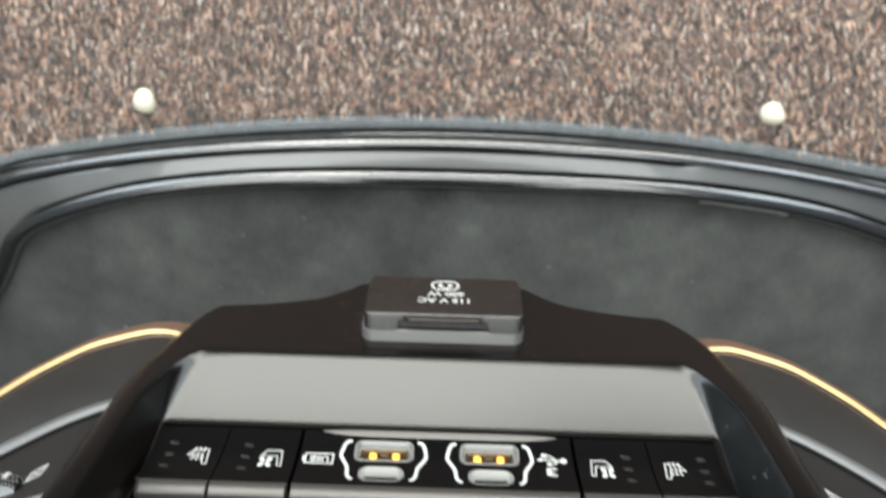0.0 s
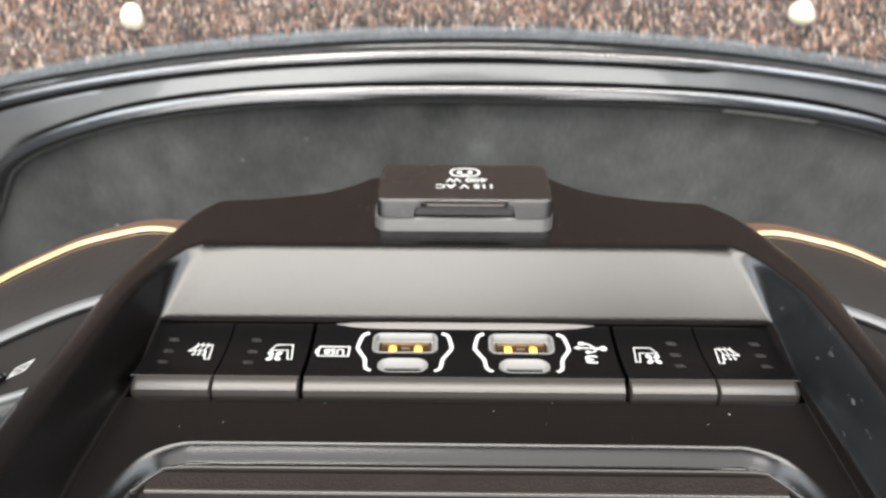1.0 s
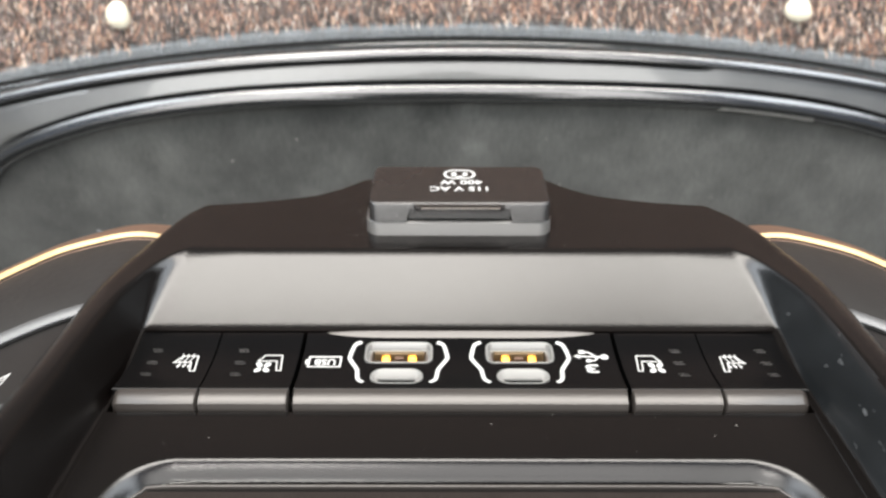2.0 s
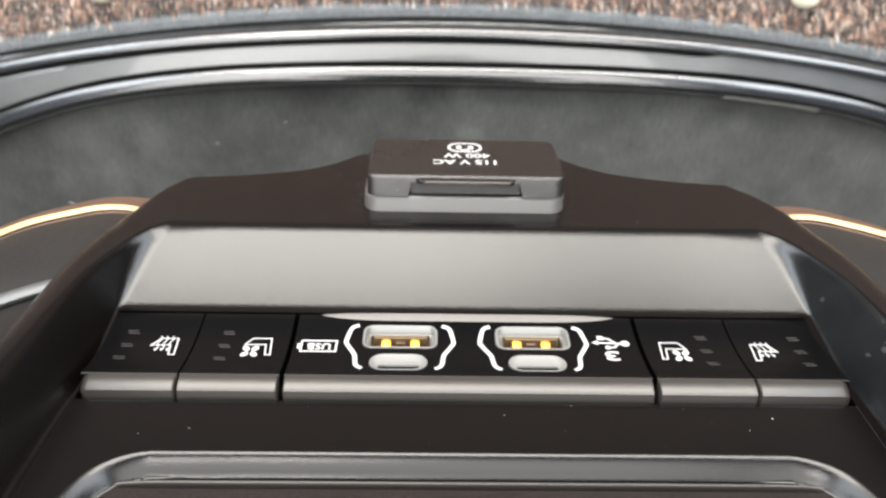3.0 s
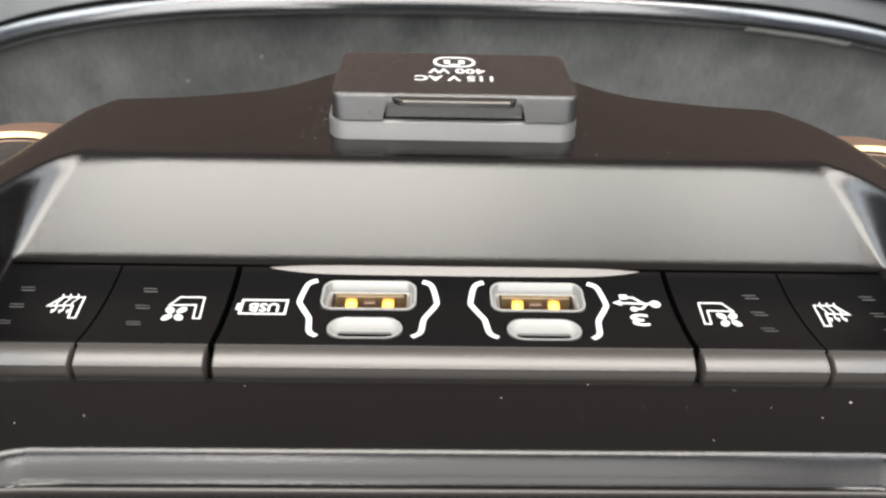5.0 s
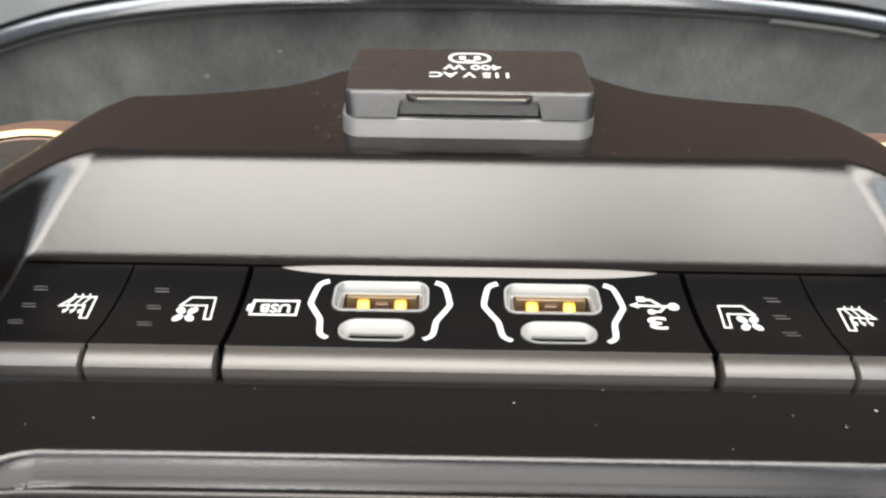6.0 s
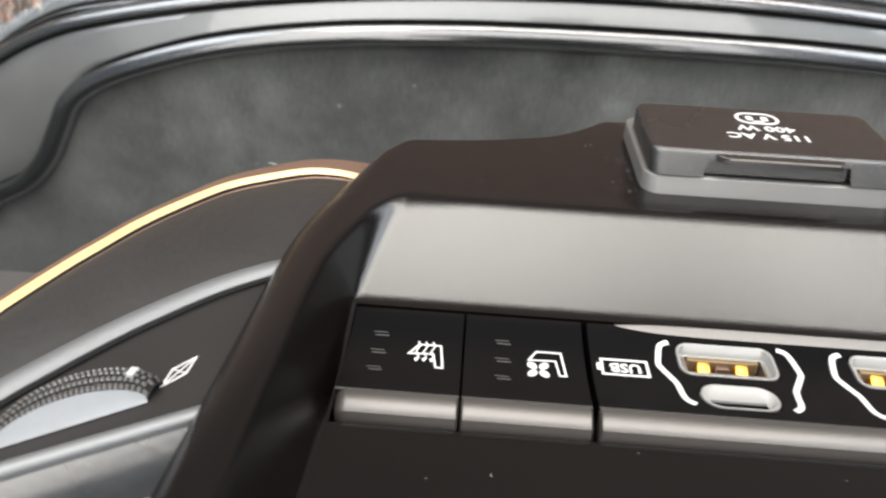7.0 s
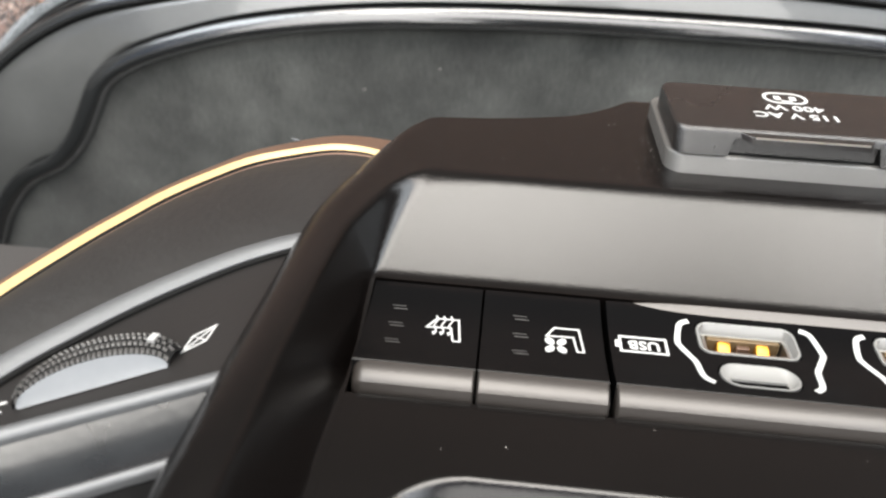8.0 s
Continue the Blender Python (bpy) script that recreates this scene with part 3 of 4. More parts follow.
def console():
    ob = thing("centre_console", (0, FLOOR, -4), "satin black rear end of a car centre console", "console")
    ys = np.unique(np.round(np.r_[-9, -8, -7, -6, -5.3, np.arange(-5, -3.1, 0.035), -2.8, -2.4, -2.1, -2.045, -2.035, -1.9, -1.5, -1, -0.5, 0, 0.3, 0.39, 0.395, 0.405,
                                  np.arange(0.42, 2.7, 0.035), 2.9, 3.2, 3.46, 3.9, 4.3, 4.6, 4.7, 4.76, 4.8, 4.82, 4.84, 4.88, 4.95, 5.02, 5.1, 5.18, 5.25, 5.32, 5.4, 5.5, 5.6, 5.7, 5.8, 5.95, 6.1, 6.25, 6.35, 6.45, 6.55, 6.6], 4))
    # columns from the middle (0) to the foot of the rail's inner face (1), over its crest (2) to the outer edge (3)
    half = np.r_[np.linspace(0, 0.75, 8)[:-1], np.linspace(0.75, 0.995, 40), np.linspace(1, 2, 34), np.linspace(2, 3, 24)[1:]]
    verts, nrow, ncol = [], len(ys), 2 * len(half) - 1

    def row(y, side):
        w = half_width(y, side)
        crest = min(max(crest_x(y, side), 7.0) + 0.12, w - 0.5)
        x = np.interp(half, [0, 0.995, 1, 2, 3], [0, min(7.32, crest - 0.26), min(7.33, crest - 0.25), crest, w])
        z = shell_height(x, np.full_like(x, y), side)
        # the rails and the ledge's ends fall away in a round edge
        r = float(np.interp(y, [2.4, 3.3, 4.2], [0.72, 0.5, 0.12]))
        d = np.clip((w - x) * 0.98, 0, r)
        z = z - (r - np.sqrt(np.maximum(r * r - (r - d) ** 2, 0)))
        if y > 6.4:
            z = z - (y - 6.4) ** 2 * 2
        return [(float(side * a), float(y), float(b)) for a, b in zip(x, z)]
    for y in ys:
        verts += row(y, -1)[::-1] + row(y, 1)[1:]
    faces = [(j * ncol + i, j * ncol + i + 1, (j + 1) * ncol + i + 1, (j + 1) * ncol + i) for j in range(nrow - 1) for i in range(ncol - 1)]
    border = [*range(ncol), *(j * ncol + ncol - 1 for j in range(1, nrow)), *((nrow - 1) * ncol + i for i in range(ncol - 2, -1, -1)), *(j * ncol for j in range(nrow - 2, 0, -1))]
    for lower in (0.3, 4.0):
        start = len(verts)
        verts += [(verts[k][0] * 1.001, verts[k][1] + (0.02 if lower < 1 else 0.0), verts[k][2] - lower) for k in border]
        m = len(border)
        faces += [(border[i], border[(i + 1) % m], start + (i + 1) % m, start + i) for i in range(m)]
        border = list(range(start, start + m))
    me = bpy.data.meshes.new("shell")
    me.from_pydata(verts, [], faces)
    bm = bmesh.new()
    bm.from_mesh(me)
    bpy.data.meshes.remove(me)
    shell = part("shell", bm, SATIN, ob, smooth=35)
    # reflected light painted on one rail's inner face, with wiped smudges
    shell.data.materials.append(GLEAM_SMUDGED)
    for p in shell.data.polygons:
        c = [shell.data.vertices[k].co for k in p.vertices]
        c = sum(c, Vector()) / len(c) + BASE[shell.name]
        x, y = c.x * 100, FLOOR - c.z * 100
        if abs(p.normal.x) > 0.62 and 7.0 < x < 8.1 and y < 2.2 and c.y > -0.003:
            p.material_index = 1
    # thin added bead in place of a highlight along each rail's outer edge
    for s in (-1, 1):
        edge = [(s * (half_width(y, s) - 0.02), y, 0.5) for y in np.linspace(-0.6, 3.3, 40)]
        part("rail_highlight", sweep(edge, half_round(0.035, 0.02, 5, 0.1), (0, 0, 1)), BEVEL, ob, "thin line put in for the highlight along the rail")
    # foot that carries the end panel down to the floor
    foot = [(8.3, -8.9), (8.3, 2), (6.8, 4.6), (4.6, 4.95), (2.6, 6.1), (-2.6, 6.1), (-4.6, 4.95), (-6.8, 4.6), (-8.3, 2), (-8.3, -8.9)]
    bm = plate(foot, -9, -2.6, 0.4)
    box(-8.2, 8.2, 3.0, FLOOR - 0.02, -22, -16, 0.3, 2, bm)
    box(-8.2, 8.2, -8.9, 3.2, -22, -8.8, 0.3, 2, bm)
    part("foot", bm, SATIN, ob, "plain black console foot")
    # tray at the upper end: bright bead, brown lid strips
    line = [(-6.46, -8.8), (-6.46, -4.7), (-6.37, -4.33), (-6.05, -3.88), (-5.74, -3.74), (-4, -3.72), (0, -3.72)]
    line = [(x, y, -0.53) for x, y in line] + [(-x, y, -0.53) for x, y in reversed(line[:-1])]
    part("tray_bead", sweep(smooth_path(line, 5), half_round(0.065, 0.04, 7, 0.08), (0, 0, 1)), BEVEL, ob, "thin satin graphite bead round the tray lid")
    part("tray_lid", box(-6.2, 6.2, -8.8, -4.42, -0.7, -0.44, 0.05, 3), LID, ob, "dark brown-black tray lid")
    part("tray_strip", box(-6.2, 6.2, -4.4, -3.84, -0.8, -0.545, 0.0, 2), STRIP, ob, "recessed dark brown strip")
    part("lid_bead", sweep([(-6.1, -4.4, -0.46), (0, -4.4, -0.46), (6.1, -4.4, -0.46)], half_round(0.12, 0.06, 7, 0.05), (0, 0, 1)), BEVEL, ob, "satin graphite front edge of the tray lid")
    return ob


console()


# ---- switch row ----
def face_z(y):
    """The switch faces are slightly hollow from back to front."""
    return (y + 0.6) ** 2 / 9 - 0.05


def bent(bm):
    for v in bm.verts:
        v.co.z += face_z(v.co.y)
    return bm


def key_body(x0, x1):
    """A switch cap: flat face, soft front corner, sloping front edge."""
    top = [(y, face_z(y)) for y in np.linspace(0.3, -1.6, 15)]
    prof = [(0.35, -1.25), (0.35, face_z(0.33) - 0.05), (0.33, face_z(0.33) - 0.015), *top, (-1.63, 0.066), (-1.655, 0.05)]
    return rings([[(x, y, z) for y, z in prof + [(-1.66, 0.02), (-1.66, -1.25)]] for x in (x0, x0 + 0.015, x1 - 0.015, x1)], True, True)


def key_edge(x0, x1, outer=0):
    """The bright front edge of a switch; its outer end, if it has one, is rounded."""
    roll = [radians(q) for q in np.linspace(0, 37, 11)]
    prof = [(-1.635 - 0.56 * math.sin(q), 0.058 - 0.6 * (1 - math.cos(q))) for q in roll]
    prof += [(-1.98, -0.12), (-1.988, -0.15), (-2.0, -0.45), (-2.0, -1.25), (-1.67, -1.25)]
    def ring(x, k):
        return [(x, y + (k if y < -1.7 else 0), z - (k if z > -0.4 else 0)) for y, z in prof]
    ends = ((0.0, 0.03), (0.03, 0.0))
    soft = ((0.0, 0.2), (0.02, 0.12), (0.06, 0.055), (0.12, 0.018), (0.2, 0.0))
    left, right = (soft if outer < 0 else ends), (soft if outer > 0 else ends)
    return rings([ring(x0 + d, k) for d, k in left] + [ring(x1 - d, k) for d, k in reversed(right)], True, True)


def seat_symbol(cx, cy, s, kind):
    """Outline of a seat, backrest and cushion, with a fan or rising heat; s mirrors it."""
    def at(pts):
        return [(cx + s * x * 0.9, cy + y) for x, y in pts]
    w = 0.029
    if kind == "fan":
        bm = ribbon(at([(-0.3, 0.05), (-0.16, 0.25), (0.26, 0.25), (0.32, -0.28), (0.21, -0.28), (0.16, 0.06)]), w, 0.0, closed=True)
        for k in range(4):
            a = radians(45 + 90 * k)
            c = (-0.145 + 0.142 * math.cos(a), -0.165 + 0.13 * math.sin(a))
            leaf = [(c[0] + 0.096 * math.cos(q) * math.cos(a) - 0.068 * math.sin(q) * math.sin(a), c[1] + 0.096 * math.cos(q) * math.sin(a) + 0.068 * math.sin(q) * math.cos(a)) for q in np.linspace(0, 2 * math.pi, 17)[:-1]]
            plate(at(leaf), 0.0, 0.006, bm=bm)
    else:
        bm = ribbon(at([(-0.3, 0.0), (-0.14, 0.22), (0.24, 0.22), (0.3, -0.3), (0.18, -0.3), (0.12, 0.02)]), w, 0.0, closed=True)
        for k in range(3):
            x = -0.15 + 0.13 * k
            ribbon(at([(x - 0.01, 0.29), (x + 0.03, 0.2), (x - 0.03, 0.06), (x + 0.02, -0.06), (x - 0.01, -0.13)]), 0.022, 0.001, bm=bm)
            plate(at([(x - 0.05, -0.1), (x + 0.04, -0.09), (x - 0.015, -0.19)]), 0.0, 0.007, bm=bm)
    return bm


def seat_switch(x0, x1, kind, s):
    words = {"heat": "black seat heating switch with white seat symbol and grey edge", "fan": "black seat ventilation switch with white fan symbol and grey edge"}
    ob = thing("seat_switch", ((x0 + x1) / 2, -1, -1.3), words[kind], "switch", "seat switches")
    cap = part("cap", key_body(x0, x1), SWITCH, ob)
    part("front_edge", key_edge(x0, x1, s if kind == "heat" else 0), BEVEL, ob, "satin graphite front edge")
    cx = {"heat": 6.06, "fan": 4.2}[kind] * s
    part("symbol", bent(seat_symbol(cx, -0.66, -s, kind)), PRINT, cap, "white printed symbol")
    ix = {"heat": 6.81, "fan": 4.87}[kind] * s
    for y in (-0.25, -0.66, -1.08):
        bm = ribbon([(ix - 0.125, y + 0.036), (ix + 0.095, y + 0.034)], 0.014, 0.0)
        ribbon([(ix - 0.095, y - 0.034), (ix + 0.125, y - 0.036)], 0.018, 0.0, bm=bm)
        part("indicator", bent(bm), PALE, cap, "unlit grey indicator lines")
    return ob


def usb_port(kind, cx, parent):
    """A white port: funnel, metal mouth, dark inside and contact tongue."""
    cy, w, h, r, depth = (-0.315, 1.56, 0.73, 0.2, 0.13) if kind == "a" else (-1.14, 1.18, 0.6, 0.28, 0.09)
    mw, mh, my, mr = (1.3, 0.42, cy + 0.015, 0.05) if kind == "a" else (0.86, 0.115, cy - 0.075, 0.05)
    seg = 6
    top, mouth = round_rect(cx, cy, w - 0.035, h - 0.035, r, seg), round_rect(cx, my, mw, mh, mr, seg)
    lip = round_rect(cx, cy, w - 0.1, h - 0.1, r - 0.02, seg)
    at = lambda o, z: [(x, y, z + (face_z(y) if z > -0.05 else -0.04)) for x, y in o]  # noqa: E731
    wide = round_rect(cx, my, mw + 0.08, mh + 0.08, mr + 0.03, seg)
    port = part("usb_port", rings([at(top, -0.5), at(top, 0.005), at(round_rect(cx, cy, w - 0.06, h - 0.06, r, seg), 0.012), at(lip, 0.004), at(wide, -depth), at(mouth, -depth), at(mouth, -depth - 0.08)], bm=None), PORT, parent,
                "white port, wide plug type" if kind == "a" else "white port, small oval plug type", smooth=50)
    shell = round_rect(cx, my, mw - 0.012, mh - 0.012, mr, seg)
    inner = round_rect(cx, my, mw - 0.09, mh - 0.07, max(0.02, mr - 0.03), seg) if kind == "a" else round_rect(cx, my, mw - 0.03, mh - 0.03, mr - 0.012, seg)
    part("mouth", rings([at(shell, -depth - 0.3), at(shell, -depth + 0.015), at(inner, -depth + 0.015), at(inner, -depth - 0.55)]), STEEL if kind == "a" else RUBBER, port, "steel mouth" if kind == "a" else "dark slot", smooth=50)
    part("inside", plate(inner, -1.1, -depth - (0.34 if kind == "a" else 0.2)), TAN if kind == "a" else RUBBER, port, "brown metal inside" if kind == "a" else "dark inside")
    if kind == "a":
        part("tongue", box(cx - 0.56, cx + 0.56, my + 0.1, my + 0.18, -1.0, -depth - 0.03, 0.01, 1), TAN, port, "dark contact tongue")
        for dx in (-0.3, 0.3):
            spring = [(my + 0.16, -depth - 0.05), (my + 0.09, -depth - 0.055), (my + 0.02, -depth - 0.085), (my - 0.06, -depth - 0.14), (my - 0.13, -depth - 0.2), (my - 0.19, -depth - 0.26), (my - 0.19, -depth - 0.4), (my + 0.16, -depth - 0.4)]
            across = ((-1, 0.05), (-0.92, 0.022), (-0.7, 0.006), (0, 0.0), (0.7, 0.006), (0.92, 0.022), (1, 0.05))
            part("contact", rings([[(cx + dx + 0.11 * e, y, z - drop) for y, z in spring] for e, drop in across], True, True), GOLD, port, "gold contact", smooth=60)
        part("contact_bar", box(cx - 0.1, cx + 0.1, my + 0.02, my + 0.1, -0.8, -depth - 0.1, 0.01, 1), BRONZE, port, "dull metal centre contact")
    else:
        part("tongue", box(cx - 0.38, cx + 0.38, my - 0.015, my + 0.015, -0.9, -depth - 0.06, 0.008, 1), DARK, port, "dark contact tongue")
        part("lower_lip", box(cx - 0.4, cx + 0.4, my + 0.045, my + 0.085, -0.4, -depth + 0.025, 0.01, 2), PORT, port, "pale upper lip")
    return port


def usb_panel():
    ob = thing("usb_panel", (0, -1, -1.3), "gloss black charging panel with four white ports and symbols", "charging panel")
    holes = []
    for s in (-1, 1):
        holes.append(plate(round_rect(1.36 * s, -0.315, 1.57, 0.74, 0.2), -1.4, 0.3))
        holes.append(plate(round_rect(1.37 * s, -1.14, 1.19, 0.61, 0.28), -1.4, 0.3))
    body = part("body", cut(key_body(-3.5, 3.5), holes), SWITCH, ob, smooth=30)
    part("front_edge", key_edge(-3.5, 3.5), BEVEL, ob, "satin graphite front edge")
    for s in (-1, 1):
        usb_port("a", 1.36 * s, ob)
        usb_port("c", 1.37 * s, ob)
    # curved brackets round each pair of ports
    curve = [(-0.86, 0.02), (-0.97, -0.03), (-1.03, -0.13), (-1.09, -0.45), (-1.06, -0.57), (-0.92, -0.83), (-0.88, -0.94), (-0.85, -1.2), (-0.8, -1.31), (-0.71, -1.38)]
    for s in (-1, 1):
        for m in (-1, 1):
            pts = [(1.36 * s - m * x, y) for x, y in curve]
            pts = [(p.x, p.y) for p in smooth_path([(*p, 0) for p in pts], 3)]
            part("bracket", bent(ribbon(pts, 0.088, 0.0)), PRINT, body, "white printed bracket line")
    # battery symbol
    part("battery_symbol", bent(ribbon([(-3.34, -0.46), (-2.64, -0.46), (-2.64, -0.8), (-3.34, -0.8)], 0.04, 0.0, closed=True, bm=plate([(-3.42, -0.55), (-3.36, -0.55), (-3.36, -0.71), (-3.42, -0.71)], 0.0, 0.006))), PRINT, body, "white battery outline")
    part("lettering", bent(lettering("USB", -2.98, -0.63, 0.001, 0.28)), PRINT, body, "white letters USB")
    part("lettering", bent(lettering("3", 2.91, -0.84, 0.001, 0.72, squash=0.58)), PRINT, body, "white figure 3")
    # data symbol: arrow, stem, branches
    bm = ribbon([(2.68, -0.430), (3.25, -0.450)], 0.042, 0.0)
    plate([(2.56, -0.425), (2.7, -0.360), (2.7, -0.500)], 0.0, 0.007, bm=bm)
    plate([(3.25 + 0.09 * math.cos(a), -0.450 + 0.085 * math.sin(a)) for a in np.linspace(0, 2 * math.pi, 15)[:-1]], 0.0, 0.007, bm=bm)
    ribbon([(3.05, -0.430), (2.92, -0.300), (2.78, -0.290)], 0.04, 0.001, bm=bm)
    plate([(2.7, -0.230), (2.83, -0.230), (2.83, -0.340), (2.7, -0.340)], 0.0, 0.0075, bm=bm)
    ribbon([(3.12, -0.450), (3.02, -0.570), (2.9, -0.580)], 0.04, 0.001, bm=bm)
    plate([(2.88 + 0.06 * math.cos(a), -0.580 + 0.06 * math.sin(a)) for a in np.linspace(0, 2 * math.pi, 11)[:-1]], 0.0, 0.0075, bm=bm)
    part("data_symbol", bent(bm), PRINT, body, "white branching data symbol")
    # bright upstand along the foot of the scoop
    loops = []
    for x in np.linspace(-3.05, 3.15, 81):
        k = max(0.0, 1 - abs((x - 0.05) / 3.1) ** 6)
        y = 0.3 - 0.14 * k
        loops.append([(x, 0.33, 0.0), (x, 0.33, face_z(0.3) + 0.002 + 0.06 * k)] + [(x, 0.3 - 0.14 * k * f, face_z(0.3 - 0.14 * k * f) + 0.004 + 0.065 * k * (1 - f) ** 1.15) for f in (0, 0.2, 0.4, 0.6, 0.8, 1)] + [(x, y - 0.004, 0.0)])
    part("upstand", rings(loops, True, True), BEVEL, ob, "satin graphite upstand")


for s in (-1, 1):
    a, b = sorted((7.3 * s, 5.51 * s))
    seat_switch(a, b, "heat", s)
    a, b = sorted((5.47 * s, 3.6 * s))
    seat_switch(a, b, "fan", s)
usb_panel()


# ---- mains socket ----
def power_socket():
    ob = thing("power_socket", (0, 4.6, LEDGE), "brown-black hinged cover of a 115 V mains socket", "socket")
    part("collar", leaned(plate(round_rect(0.04, 4.52, 4.78, 2.88, 0.36, 7), LEDGE - 0.1, 1.42, 0.05), 3.4, LEDGE - 0.1, 0.2), COLLAR, ob, "dark grained plastic collar")
    part("seam", plate(round_rect(0.04, 4.46, 4.56, 2.4, 0.3, 7), 1.38, 1.45), RUBBER, ob, "thin dark seam under the lid")
    lid = leaned(plate(round_rect(0.06, 4.32, 4.66, 2.38, 0.26, 7), 1.45, 1.93, 0.085), 3.4, 1.45, 0.25)
    notch = box(-1.3, 1.4, 2.9, 3.4, 1.3, 1.77, 0.03, 2)
    for v in notch.verts:
        v.co.x = 0.05 + (v.co.x - 0.05) * (1.0 - 0.16 * (v.co.z - 1.45))
    lid = cut(lid, [notch])
    lid = part("lid", lid, LID, ob, "dark brown-black lid", smooth=32)
    # the lid's sides are grained like the collar
    lid.data.materials.append(LIDSIDE)
    for p in lid.data.polygons:
        p.material_index = 1 if p.normal.y < 0.75 else 0
    part("recess", leaned(box(-1.27, 1.37, 3.3, 3.8, 1.43, 1.765, 0.02, 1), 3.4, 1.43, 0.1), LIDSIDE, lid, "grey finger recess")
    tab = [(-0.92, 3.06), (1.08, 3.06), (1.14, 3.1), (1.22, 3.25), (1.22, 3.34), (-1.14, 3.34), (-1.14, 3.25), (-1.0, 3.1)]
    part("tab", plate(tab, 1.765, 1.885, 0.02), LID, lid, "thin opening tab")
    # bright line added where the tab's front edge catches light
    part("tab_highlight", sweep([(-0.91, 3.06, 1.87), (0, 3.06, 1.87), (1.07, 3.06, 1.87)], [(0.012, 0.014), (-0.012, 0.014), (-0.012, -0.014), (0.012, -0.014)], (0, 0, 1)), STEEL, lid, "thin steel line put in for the tab's highlight")
    z = 1.931
    part("lettering", lettering("115 V AC", 0.08, 4.07, z, 0.4, squash=0.85), PRINT, lid, "white letters 115 V AC")
    part("lettering", lettering("400 W", 0.12, 4.46, z, 0.4, squash=0.85), PRINT, lid, "white letters 400 W")
    oval = round_rect(0.08, 4.95, 0.8, 0.5, 0.24, 6)
    bm = ribbon(oval, 0.065, z, closed=True)
    for dx in (-0.15, 0.15):
        plate(round_rect(0.08 + dx, 4.95, 0.13, 0.2, 0.04, 3), z, z + 0.006, bm=bm)
    plate(round_rect(0.08, 4.8, 0.22, 0.06, 0.02, 2), z, z + 0.006, bm=bm)
    part("socket_symbol", bm, PRINT, lid, "white outline of a socket")


power_socket()


# ---- air vents beside the console ----
GOLDLINE = [(-7.2, 3.5), (-7.85, 3.72), (-8.35, 3.85), (-8.9, 3.82), (-9.55, 3.5), (-10.25, 3.02), (-10.8, 2.32), (-11.3, 1.52), (-11.65, 0.75), (-12.0, -0.1), (-12.5, -1.6), (-12.85, -3.2), (-13.1, -5), (-13.2, -8)]
SILVER = [(-8.35, 0.42), (-8.75, 0.22), (-9.49, -0.38), (-10.39, -1.4), (-11.09, -2.4), (-11.48, -3.05), (-11.85, -3.9), (-12.2, -5.2), (-12.4, -8)]
VP = 0.72


